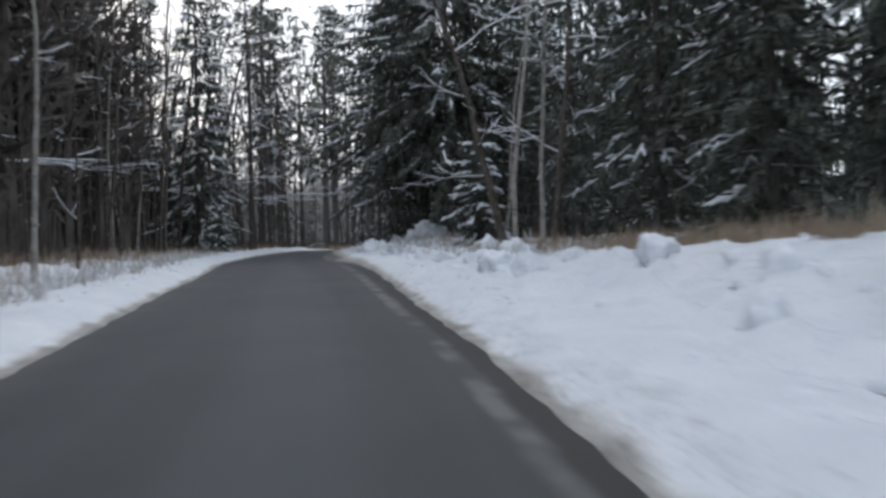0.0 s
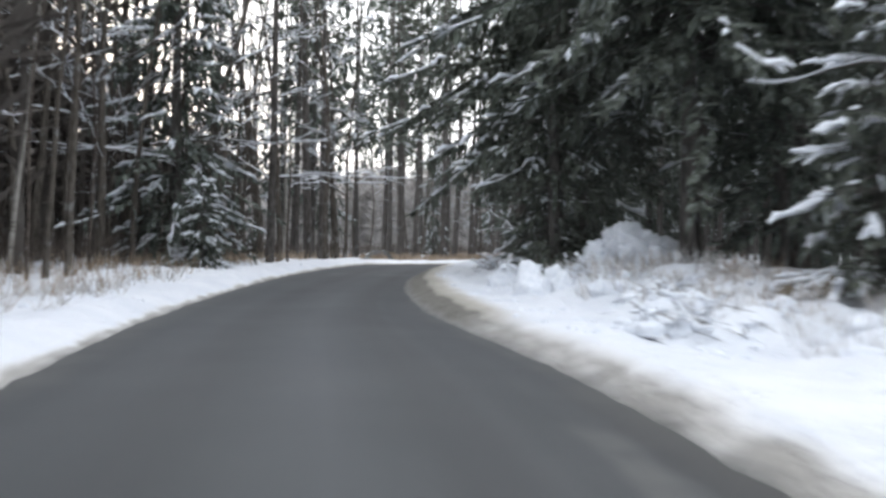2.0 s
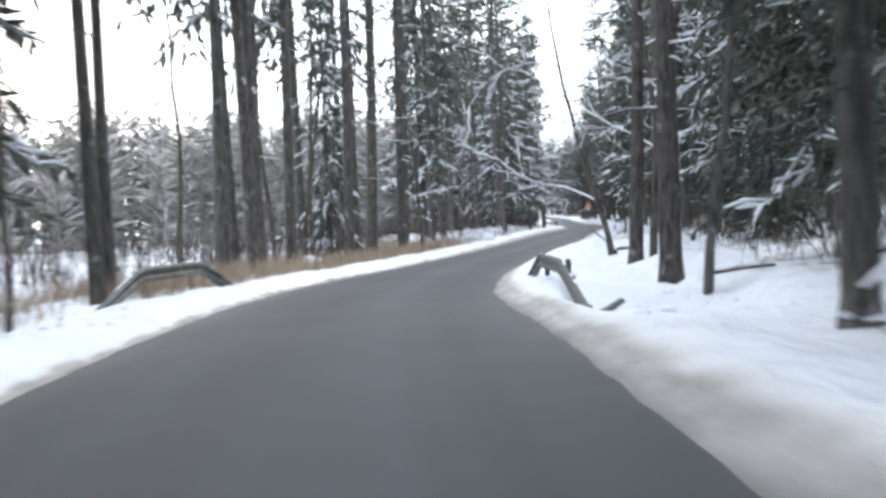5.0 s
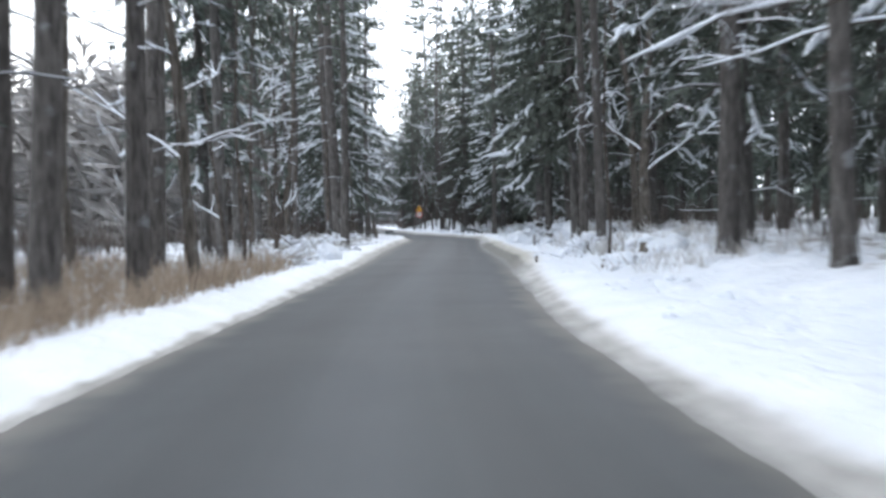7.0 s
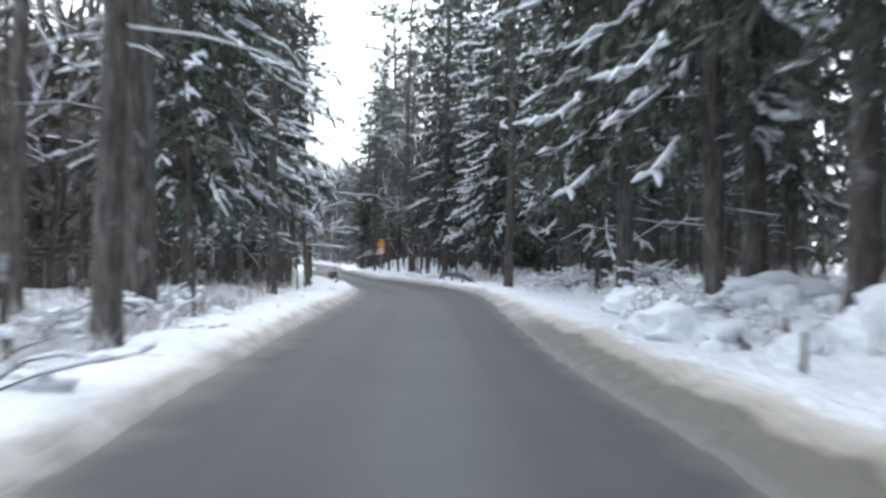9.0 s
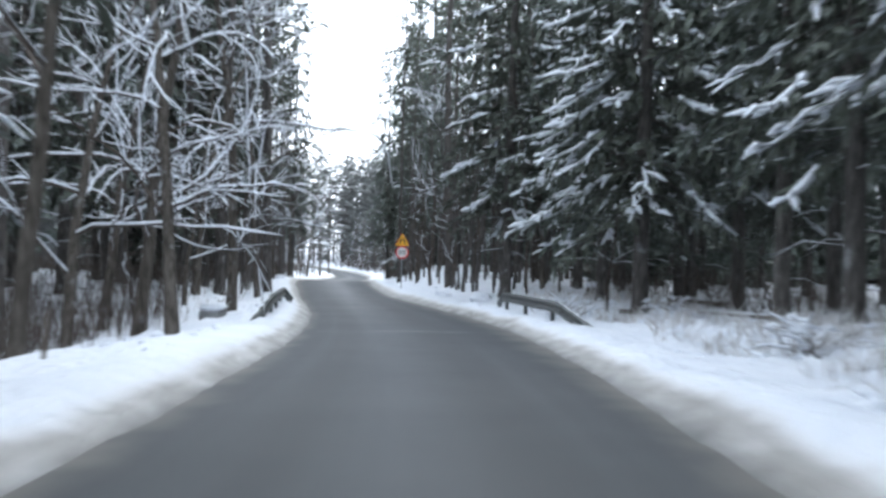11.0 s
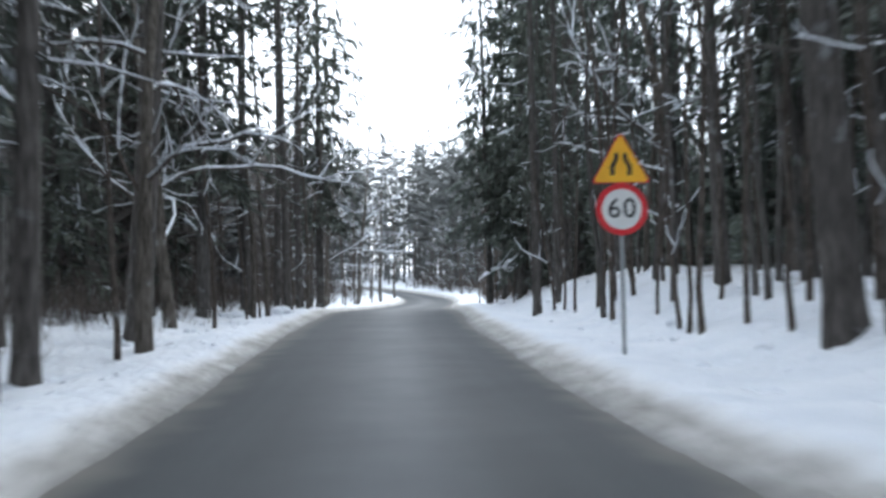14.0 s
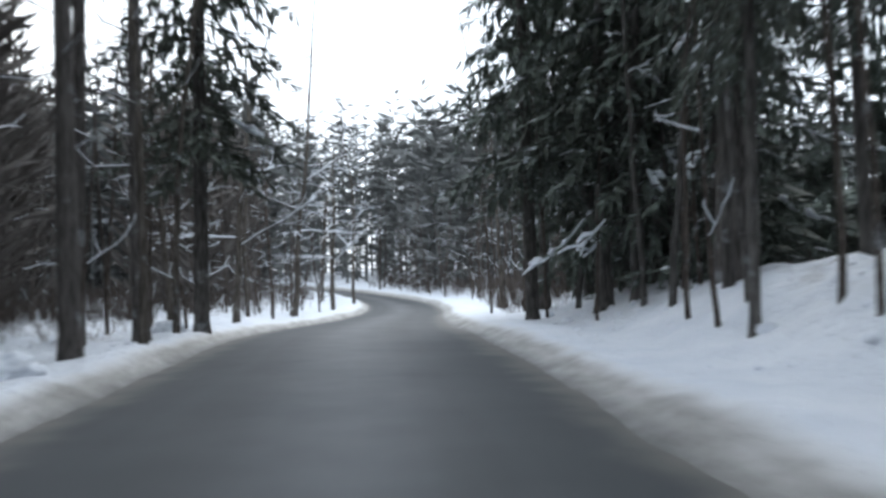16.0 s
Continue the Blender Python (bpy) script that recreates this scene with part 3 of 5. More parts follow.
def make_arching(rng, height, dia, lean, limbs, reach, low=0.2):
    """A leafless tree whose long limbs rise and bow outwards, every one carrying a rope of snow."""
    trunk, crown, white = Soup(), Soup(), Soup()
    n, p = 10, Vector((0, 0, -0.4))
    d = Vector((lean[0], lean[1], 1)).normalized()
    pts = []
    for k in range(n + 1):
        pts.append(p.copy())
        p = p + d * (height + 0.4) / n
        d = (d + Vector((rng.uniform(-0.1, 0.1), rng.uniform(-0.1, 0.1), 0.02))).normalized()
    rad = [dia * (0.62 if k == 0 else 0.5 * (1 - 0.85 * k / n)) + 0.008 for k in range(n + 1)]
    trunk.tube(pts, rad, 8)

    def limb(at, az, el, l, r, depth):
        segs = (8, 6, 3)[depth]
        q, path, way = at.copy(), [at.copy()], []
        for k in range(segs):
            q = q + unit(az, el) * l / segs
            az += rng.uniform(-0.38, 0.38)
            el += rng.uniform(-0.3, 0.3) - (0.1, 0.08, 0.05)[depth]
            way.append((az, el))
            path.append(q.copy())
        rr = [r * (1 - 0.85 * k / segs) + 0.004 for k in range(segs + 1)]
        crown.tube(path, rr, 5 if depth == 0 else 3, False)
        if rng.random() < (0.9, 0.7, 0.5)[depth]:
            thick = (0.025, 0.016, 0.01)[depth]
            white.tube([v + Vector((0, 0, w * 0.8 + thick * 0.4)) for v, w in zip(path, rr)],
                       [w * 0.55 + thick * rng.uniform(0.5, 1.3) for w in rr[:-1]] + [0.006], 5 if depth == 0 else 4, False)
        if depth < 2:
            for k in range((7, 4)[depth]):
                f = rng.uniform(0.2, 0.95)
                i = min(segs - 1, int(f * segs))
                limb(path[i].lerp(path[i + 1], f * segs - i), way[i][0] + rng.choice((-1, 1)) * rng.uniform(0.5, 1.4), way[i][1] + rng.uniform(-0.4, 0.9),
                     l * rng.uniform(0.25, 0.6) * (1.15 - 0.5 * f), rr[i] * 0.55, depth + 1)
    az = rng.uniform(0, 6.28)
    for k in range(limbs):
        f = low + (0.97 - low) * (k + rng.random()) / limbs
        i = min(n - 1, int(f * n))
        az += 2.4 + rng.uniform(-0.5, 0.5)
        limb(pts[i].lerp(pts[i + 1], f * n - i), az, rng.uniform(0.25, 0.95), reach * (1.15 - 0.5 * f) * rng.uniform(0.65, 1.2), max(0.018, rad[i] * 0.33), 0)
    return trunk.mesh("trunk", BARK_GREY, True), crown.mesh("crown", TWIG), white.mesh("snow_load", TREE_SNOW, True)


def make_shrub(rng, height, stems, clods):
    """A low shrub bowed under snow: arching twigs with thick caps, clods of snow heaped round its foot."""
    trunk, crown, white = Soup(), Soup(), Soup()
    for k in range(stems):
        az, l = rng.uniform(0, 6.28), height * rng.uniform(0.6, 1.2)
        el = rng.uniform(0.5, 1.45)
        p = Vector((rng.gauss(0, 0.16), rng.gauss(0, 0.16), -0.15))
        path = [p.copy()]
        for _ in range(4):
            p = p + unit(az, el) * l / 4
            el -= rng.uniform(0.1, 0.5)
            az += rng.uniform(-0.3, 0.3)
            path.append(p.copy())
        (trunk if k == 0 else crown).tube(path, [0.016, 0.013, 0.01, 0.008, 0.004], 3, False)
        if rng.random() < 0.8:
            white.tube([v + Vector((0, 0, 0.02)) for v in path[2:]], [rng.uniform(0.015, 0.03), rng.uniform(0.02, 0.04), 0.01], 4, False)
        for _ in range(3):
            at = path[rng.choice((2, 3, 4))] + Vector((rng.gauss(0, 0.08), rng.gauss(0, 0.08), 0.02))
            d = unit(rng.uniform(0, 6.28), rng.uniform(-0.5, 0.5))
            crown.tube([at, at + d * rng.uniform(0.15, 0.4)], [0.006, 0.003], 3, False)
            if rng.random() < 0.6:
                white.lump(at + d * 0.1, d, rng.uniform(0.06, 0.16), rng.uniform(0.04, 0.09), rng.uniform(0.04, 0.09))
    for _ in range(clods):
        a, r = rng.uniform(0, 6.28), abs(rng.gauss(0, 0.45))
        at = Vector((r * math.cos(a), r * math.sin(a), rng.uniform(-0.05, 0.16) * height))
        white.tube([at + Vector((0, 0, q)) for q in (-0.1, 0.0, 0.05, 0.09)], [w * rng.uniform(0.6, 1.4) for w in (0.13, 0.15, 0.1, 0.03)], 7)
    return trunk.mesh("trunk", TWIG), crown.mesh("crown", TWIG), white.mesh("snow_load", TREE_SNOW, True)


def plant_proto(name, meshes, label, category, group):
    root = new(name)
    root.empty_display_size = 0.2
    tagged(root, label, category, group)
    for me, nm in zip(meshes, ("trunk", "crown", "snow_load")):
        if len(me.polygons):
            p = part(nm, me, root)
            if nm != "trunk":
                tagged(p, kind="stuff")
    return root


RNG = random.Random(11)
protos = {}
SPRUCE_LOOK = ["tall dark-green spruce with drooping branches down to the snow", "tall dark-green spruce with drooping branches down to the snow",
               "very tall dark spruce with a little snow", "tall spruce with snow-laden branches above a bare trunk",
               "very tall spruce with snow-laden branches above a bare trunk", "broad spruce thickly covered with snow to the ground",
               "tall dark spruce with a long bare lower trunk", "huge dark spruce whose branches overhang the road",
               "tall spruce with heavy pads of snow above a bare trunk"]
for i, (h, r, low, per, tw, tl, sn) in enumerate((
        (23, 3.3, 1.0, 7, 17, 0.72, 0.09), (20, 2.9, 1.8, 7, 17, 0.72, 0.08), (26, 3.6, 2.8, 7, 17, 0.75, 0.12), (24, 3.6, 4.0, 7, 17, 0.75, 0.45),
        (27, 3.9, 5.0, 7, 17, 0.75, 0.46), (19, 3.9, 1.0, 8, 24, 0.66, 0.75), (26, 3.4, 5.0, 7, 20, 0.72, 0.1), (26, 8.0, 6.0, 11, 56, 0.72, 0.4), (23, 4.2, 3.4, 8, 20, 0.72, 0.62))):
    protos["spruce", i] = plant_proto("spruce_tree", make_spruce(RNG, h, r, low, 0.66, per, tw, tl, sn, 0.42),
                                      SPRUCE_LOOK[i], "spruce tree", "spruces along the road")
for i, (h, r, low) in enumerate(((22, 2.7, 5.0), (25, 2.9, 6.5), (21, 2.5, 3.2), (25, 3.4, 9.5))):
    protos["back_spruce", i] = plant_proto("spruce_tree", make_spruce(RNG, h, r, low, 0.85, 6, 13, 0.86, 0.22, 0.36, False),
                                           "dark spruce with a bare lower trunk in the wood", "spruce tree", "spruces in the wood")
protos["young_spruce", 0] = plant_proto("young_spruce", make_spruce(RNG, 6.0, 1.6, 0.25, 0.36, 8, 14, 0.5, 0.75, 0.13),
                                        "young spruce heavily loaded with fresh snow", "spruce tree", "young spruces")
protos["young_spruce", 1] = plant_proto("young_spruce", make_spruce(RNG, 4.0, 1.25, 0.2, 0.32, 7, 12, 0.42, 0.6, 0.1),
                                        "small young spruce dusted with snow", "spruce tree", "young spruces")
for i in range(3):
    protos["pine", i] = plant_proto("pine_tree", make_pine(RNG, 21 + 2 * i, 0.36, 9.5 + 1.5 * i),
                                    "tall slender pine with a bare brown trunk and dead stubs", "pine tree", "tall pines")
for i in range(3):
    protos["alder", i] = plant_proto("bare_tree", make_bare(RNG, 15 + 2 * i, 0.3, (0.05 * i, -0.04), 12, 3.6, BARK_GREY, 0.75, 0.22),
                                     "leafless grey-barked tree with snow along its limbs", "bare tree", "leafless trees")
for i, ln in enumerate(((-0.05, 0.02), (0.16, 0.0), (0.03, 0.05))):
    protos["birch", i] = plant_proto("birch_tree", make_bare(RNG, 12 + i, 0.15, ln, 8, 1.7, BIRCH, 0.35, 0.45, (3, 2)),
                                     "slim leafless birch with pale curved trunk", "birch tree", "birches")
for i in range(3):
    protos["sapling", i] = plant_proto("sapling", make_bare(RNG, 5.5 + 2.2 * i, 0.09, (0.06 - 0.06 * i, 0.03), 6, 0.9, TWIG, 0.35, 0.3, (2, 0)),
                                       "thin dark leafless sapling standing in snow", "sapling", "saplings")
for i in range(3):
    protos["stem", i] = plant_proto("bare_tree", make_bare(RNG, 15 + 1.5 * i, 0.17, (0.03 * i - 0.03, 0.02), 9, 1.6, BARK_GREY, 0.15, 0.35, (3, 1)),
                                    "slender grey-brown leafless stem in the wood", "bare tree", "slender stems")
for i in range(3):
    protos["pole", i] = plant_proto("young_tree", make_bare(RNG, 9 + 2 * i, 0.14, (0.07 - 0.06 * i, 0.02), 6, 1.2, BARK_SPRUCE, 0.2, 0.45, (2, 1)),
                                    "thin dark bare-trunked young tree on a snow bank", "young tree", "young trees on the bank")
for i in range(2):
    protos["thicket", i] = plant_proto("bush", make_bare(RNG, 6.5 + 2 * i, 0.1, (0.05, 0.0), 14, 2.0, TWIG, 0.15, 0.04, (4, 1)),
                                       "dense leafless grey bush dusted with snow", "bush", "bushes")
for i, (h, ln, reach, limbs, dia) in enumerate(((13, (0.06, -0.03), 5.4, 12, 0.34), (14, (-0.1, 0.03), 4.8, 11, 0.3), (12, (0.16, -0.05), 5.6, 12, 0.34), (11, (-0.14, -0.06), 4.6, 6, 0.2))):
    protos["snow_tree", i] = plant_proto("bare_tree", make_arching(random.Random(300 + i), h, dia, ln, limbs, reach, 0.18),
                                         "leafless tree with long bowed limbs under ropes of snow", "bare tree", "leafless trees")
for i, (h, n, c) in enumerate(((0.8, 14, 14), (0.55, 10, 16), (1.1, 20, 14))):
    protos["snow_shrub", i] = plant_proto("shrub", make_shrub(random.Random(70 + i), h, n, c), "low leafless shrub bowed under clods of snow", "shrub", "snow-laden shrubs")
first = set()


def plant(kind, x, y, dia=None, turn=None, scale=None, variant=None):
    """Stands a tree on the ground; its girth and height follow dia and scale."""
    opts = [k for k in protos if k[0] == kind]
    key = (kind, variant) if (kind, variant) in protos else RNG.choice(opts)
    root = protos[key]
    s = scale or RNG.uniform(0.85, 1.12)
    m = Matrix.Translation((x, y, float(ground_z(x, y)) - 0.04)) @ Matrix.Rotation(RNG.uniform(0, 6.28) if turn is None else turn, 4, "Z")
    m = m @ Matrix.Rotation(RNG.uniform(-0.025, 0.025), 4, "X")
    w = s * (RNG.uniform(0.95, 1.2))
    if key not in first:
        first.add(key)
        root.matrix_basis = m
        ob = root
    else:
        ob = copy_thing(root, m)
    ob.scale = (w if dia is None else dia, w if dia is None else dia, s)
    taken.append((x, y))
    return ob


taken = []

# ------------------------------------------------------------------ trees that stand out, stretch by stretch
# right-hand bank at the start: leaning alder, birches, snowy young spruce, dark spruces behind
LEAN = plant_proto("bare_tree", make_bare(RNG, 14, 0.34, (-0.23, 0.02), 10, 3.4, BARK_GREY, 0.9, 0.2),
                   "leaning grey-barked tree with snow in its forks", "bare tree", "leafless trees")
LEAN.matrix_basis = Matrix.Translation((3.4, 41.0, float(ground_z(3.4, 41.0)) - 0.05))
taken.append((3.4, 41.0))
for kind, x, y, s, v in (
        ("birch", 3.6, 38.2, 1.25, 0), ("birch", 4.5, 37.0, 1.1, 2), ("alder", 5.4, 43.5, 0.9, 1), ("young_spruce", 2.3, 50.2, 1.0, 0), ("birch", 3.6, 52.0, 1.2, 0),
        ("spruce", 0.7, 59.2, 1.0, 7), ("spruce", 3.8, 62.0, 1.05, 1), ("spruce", -2.3, 67.8, 0.95, 7), ("spruce", -2.7, 62.2, 0.85, 0), ("pine", 1.4, 62.6, 1.0, 1), ("spruce", 7.5, 55.0, 1.0, 2),
        ("spruce", 9.0, 46.0, 1.05, 0), ("spruce", 11.0, 35.0, 1.0, 1), ("spruce", 13.5, 28.0, 1.1, 2)):
    plant(kind, x, y, None, None, s, v)
for kind, x, y, s, v in (
        ("spruce", 12.5, 20.0, 1.05, 0), ("spruce", 15.0, 13.0, 1.0, 1), ("spruce", 9.5, 40.5, 0.9, 2), ("spruce", 10.5, 30.5, 0.9, 0), ("spruce", 17.0, 22.0, 1.0, 2),
        ("spruce", -1.2, 73.4, 1.0, 0), ("spruce", -3.6, 81.3, 0.95, 6), ("spruce", -3.9, 88.4, 0.95, 6), ("pine", -3.6, 77.5, 1.3, 2), ("spruce", -0.8, 78.5, 1.0, 1),
        ("spruce", -2.2, 84.5, 0.9, 2), ("young_spruce", -3.0, 71.2, 1.0, 1)):
    plant(kind, x, y, None, None, s, v)
# left-hand side at the start: birches, thin stems, a snowy spruce
for kind, x, y, s, v in (
        ("birch", -8.2, 25.0, 1.0, 2), ("birch", -17.2, 58.2, 1.05, 1), ("birch", -17.9, 58.0, 1.0, 0),
        ("birch", -16.2, 52.0, 0.95, 2), ("alder", -14.0, 36.0, 0.9, 0), ("alder", -17.5, 46.0, 0.95, 1), ("spruce", -16.6, 69.2, 0.95, 5), ("young_spruce", -14.6, 66.4, 0.62, 0),
        ("young_spruce", -17.2, 82.0, 0.6, 1), ("pine", -23.5, 66.0, 0.95, 1)):
    plant(kind, x, y, None, None, s, v)
for kind, x, y, s, v in (
        ("pine", -15.6, 88.0, 1.4, 1),
        ("pine", -14.2, 74.0, 0.9, 2), ("alder", -13.4, 82.0, 0.95, 0), ("pine", -15.5, 84.5, 0.9, 2),
        ("alder", -17.0, 72.0, 0.9, 2), ("pine", -14.2, 84.5, 0.95, 0), ("alder", -13.9, 90.0, 0.8, 1), ("pine", -18.0, 94.5, 1.0, 1), ("birch", -16.6, 86.0, 1.0, 2)):
    plant(kind, x, y, None, None, s, v)
for kind, x, y, s, v in (
        ("alder", -13.6, 86.0, 0.8, 2),
        ("alder", -15.0, 79.0, 1.0, 0), ("alder", -17.6, 84.0, 1.05, 1), ("alder", -15.4, 94.0, 1.0, 2), ("alder", -20.4, 90.0, 1.1, 0), ("alder", -19.0, 96.5, 1.1, 1),
        ("back_spruce", -18.4, 93.0, 0.95, 0), ("back_spruce", -22.0, 96.0, 1.0, 1), ("back_spruce", -16.6, 97.0, 0.85, 2), ("pine", -20.6, 86.0, 1.0, 2)):
    plant(kind, x, y, None, None, s, v)
for x, y in ((-13.9, 109.2), (-14.6, 115.4), (-13.0, 124.4), (-11.6, 132.0), (-6.6, 137.0), (-5.8, 143.0), (-4.8, 148.4), (-16.2, 91.8),
             (-17.6, 97.0), (-14.8, 99.6), (-15.4, 102.4)):
    plant("back_spruce", x, y, None, None, RNG.uniform(0.9, 1.05), 3)
# round the first culvert
for kind, x, y, s, v in (
        ("pine", -3.1, 98.3, 1.1, 0), ("pole", -3.3, 95.4, 1.1, 0), ("pine", -2.0, 105.9, 1.0, 1), ("stem", -1.7, 105.2, 1.0, 2), ("alder", 1.4, 115.4, 0.95, 0),
        ("snow_tree", 5.0, 120.6, 0.9, 0), ("pine", 3.2, 122.0, 1.0, 2), ("pine", 4.3, 127.6, 1.2, 0), ("spruce", 6.6, 122.5, 1.0, 3), ("spruce", 6.8, 131.0, 1.0, 4),
        ("spruce", 9.8, 125.0, 1.0, 3), ("spruce", 3.6, 110.5, 1.0, 0), ("spruce", 5.2, 103.0, 1.05, 1)):
    plant(kind, x, y, None, None, s, v)
for kind, x, y, s, v in (
        ("spruce", 1.6, 100.0, 1.0, 2), ("spruce", 1.0, 93.0, 1.0, 0), ("spruce", 4.6, 116.5, 0.85, 1), ("pine", -15.4, 117.0, 1.15, 0), ("pine", -13.9, 116.2, 1.0, 1),
        ("pine", -13.2, 110.8, 1.1, 2), ("pine", -10.4, 122.8, 1.15, 0), ("pine", -9.9, 125.2, 1.3, 1),
        ("pine", -8.3, 131.0, 1.15, 2), ("alder", -7.4, 127.2, 0.7, 0), ("spruce", -7.0, 140.0, 0.85, 3)):
    plant(kind, x, y, None, None, s, v)
# between the culverts
for kind, x, y, s, v in (
        ("sapling", 4.0, 133.6, 1.0, 2), ("pine", 7.0, 141.0, 1.0, 0), ("pine", 7.4, 143.6, 0.95, 1), ("spruce", 8.0, 146.0, 0.85, 6), ("pine", 10.8, 153.6, 1.2, 2), ("snow_tree", 9.6, 143.6, 1.0, 1), ("spruce", 11.8, 146.5, 1.0, 4),
        ("pine", 9.2, 148.7, 1.25, 1), ("spruce", 9.4, 152.8, 0.95, 3), ("pine", 13.6, 158.0, 1.3, 2), ("spruce", 12.2, 162.0, 1.05, 3), ("spruce", 14.6, 168.5, 1.0, 2),
        ("pine", 13.1, 173.8, 0.9, 0), ("spruce", 18.0, 179.0, 1.0, 3)):
    plant(kind, x, y, None, None, s, v)
for kind, x, y, s, v in (
        ("spruce", 21.5, 186.2, 1.0, 3), ("pine", -0.9, 151.0, 1.0, 0), ("pine", -0.5, 155.2, 1.2, 1), ("pine", -2.6, 155.4, 1.0, 2), ("stem", -3.8, 147.0, 1.0, 1),
        ("snow_tree", -3.4, 160.5, 0.9, 0), ("pine", -0.4, 159.7, 1.1, 2), ("spruce", 0.6, 164.5, 0.9, 8), ("spruce", 2.2, 173.0, 0.9, 8), ("spruce", 4.4, 178.0, 0.9, 3),
        ("pine", 3.4, 169.6, 0.8, 2), ("alder", 5.6, 183.0, 0.9, 1)):
    plant(kind, x, y, None, None, s, v)
plant("snow_tree", 8.9, 141.2, None, 2.2, 1.0, 0)
plant("snow_tree", -1.6, 110.7, None, 0.1, 0.9, 3)
plant("spruce", -11.5, 121.0, 0.5, None, 0.75, 5)
for x, y, w in ((26.6, 239.5, 0.6), (26.6, 253.6, 0.55), (28.2, 251.5, 0.55), (24.6, 249.0, 0.4), (26.6, 245.0, 0.7), (28.5, 249.0, 0.7)):
    plant("spruce", x, y, w, None, 0.95, 6)
plant("pine", 22.3, 240.4, 0.8, 2.0, 1.0, 1)
plant("pine", 23.6, 242.6, 0.6, 0.5, 1.0, 2)
# round the second culvert and the sign
for kind, x, y, s, v in (
        ("snow_tree", 7.6, 189.4, 0.85, 1), ("snow_tree", 6.6, 194.0, 1.0, 0), ("snow_tree", 9.0, 198.6, 0.95, 1), ("snow_tree", 7.9, 205.3, 0.85, 1), ("pine", 8.8, 208.4, 1.2, 0),
        ("alder", 10.2, 206.5, 0.8, 1), ("pine", 11.0, 213.4, 1.05, 2), ("pine", 10.2, 219.0, 1.15, 1), ("spruce", 8.2, 212.6, 0.95, 3), ("spruce", 8.8, 223.5, 0.95, 3), ("pine", 11.0, 223.3, 1.0, 0), ("pine", 9.6, 227.0, 1.0, 2),
        ("pine", 11.2, 231.9, 1.25, 1), ("pine", 10.2, 240.5, 1.3, 0), ("spruce", 6.0, 214.0, 1.0, 1)):
    plant(kind, x, y, None, None, s, v)
for kind, x, y, s, v in (
        ("snow_tree", 11.8, 228.5, 1.0, 1), ("snow_tree", 11.4, 236.5, 0.95, 0), ("snow_tree", 26.2, 238.5, 1.15, 0), ("spruce", 22.5, 190.5, 1.0, 6), ("spruce", 24.6, 196.2, 1.0, 6),
        ("spruce", 26.0, 203.0, 1.0, 6), ("spruce", 23.0, 184.0, 1.0, 6), ("snow_tree", 5.2, 191.4, 0.9, 2), ("snow_tree", 5.4, 197.6, 0.9, 0), ("snow_tree", 7.6, 201.6, 0.8, 3), ("spruce", 3.4, 204.6, 1.0, 6),
        ("spruce", 5.0, 209.0, 0.95, 6), ("spruce", 20.3, 194.2, 1.0, 8), ("spruce", 22.2, 201.5, 0.95, 8), ("spruce", 20.6, 208.2, 1.0, 3)):
    plant(kind, x, y, None, None, s, v)
for kind, x, y, s, v in (
        ("pine", 21.5, 221.5, 1.3, 1), ("spruce", 23.6, 207.5, 1.0, 4), ("spruce", 24.6, 214.5, 1.05, 3), ("pine", 23.2, 216.0, 1.1, 0), 
        ("spruce", 25.6, 226.8, 1.0, 6), ("spruce", 27.6, 233.5, 1.0, 6), ("spruce", 32.4, 240.0, 1.0, 6),
        ("pine", 25.3, 218.0, 1.2, 2), ("pine", 27.0, 226.0, 1.1, 1), ("pine", 24.0, 230.5, 1.0, 0)):
    plant(kind, x, y, None, None, s, v)
# last stretch
for kind, x, y, s, v in (
        ("pine", 11.2, 252.5, 1.0, 0), ("pine", 14.5, 252.8, 0.95, 1), ("pine", 14.0, 256.6, 0.9, 2), ("stem", 15.4, 255.4, 1.0, 0), ("stem", 15.7, 260.2, 1.0, 1),
        ("stem", 13.7, 249.4, 1.0, 2), ("stem", 13.2, 246.8, 1.0, 0), ("pine", 12.9, 252.0, 0.9, 1), ("pine", 12.6, 255.0, 1.0, 2), ("pine", 15.1, 258.2, 0.9, 0),
        ("spruce", 16.2, 262.5, 1.0, 6), ("spruce", 11.6, 244.6, 1.0, 6)):
    plant(kind, x, y, None, None, s, v)
for kind, x, y, s, v in (
        ("spruce", 9.0, 251.0, 1.0, 1), ("spruce", 8.0, 238.0, 1.0, 1), ("spruce", 7.4, 229.0, 1.0, 2), ("alder", 17.0, 274.5, 0.85, 0),
        ("alder", 15.0, 268.5, 0.75, 1), ("alder", 19.5, 281.0, 0.75, 2), ("alder", 22.0, 289.0, 0.7, 0), ("alder", 24.0, 297.0, 0.7, 1), ("alder", 13.0, 277.0, 0.8, 2),
        ("alder", 22.5, 303.0, 0.75, 0), ("pine", 27.4, 255.0, 1.75, 1), ("pole", 22.1, 233.1, 1.0, 0),
        ("spruce", 29.0, 257.5, 1.0, 0), ("spruce", 29.4, 264.4, 1.0, 0), ("spruce", 28.4, 266.6, 0.95, 1), ("spruce", 27.2, 259.6, 0.9, 2)):
    plant(kind, x, y, None, None, s, v)
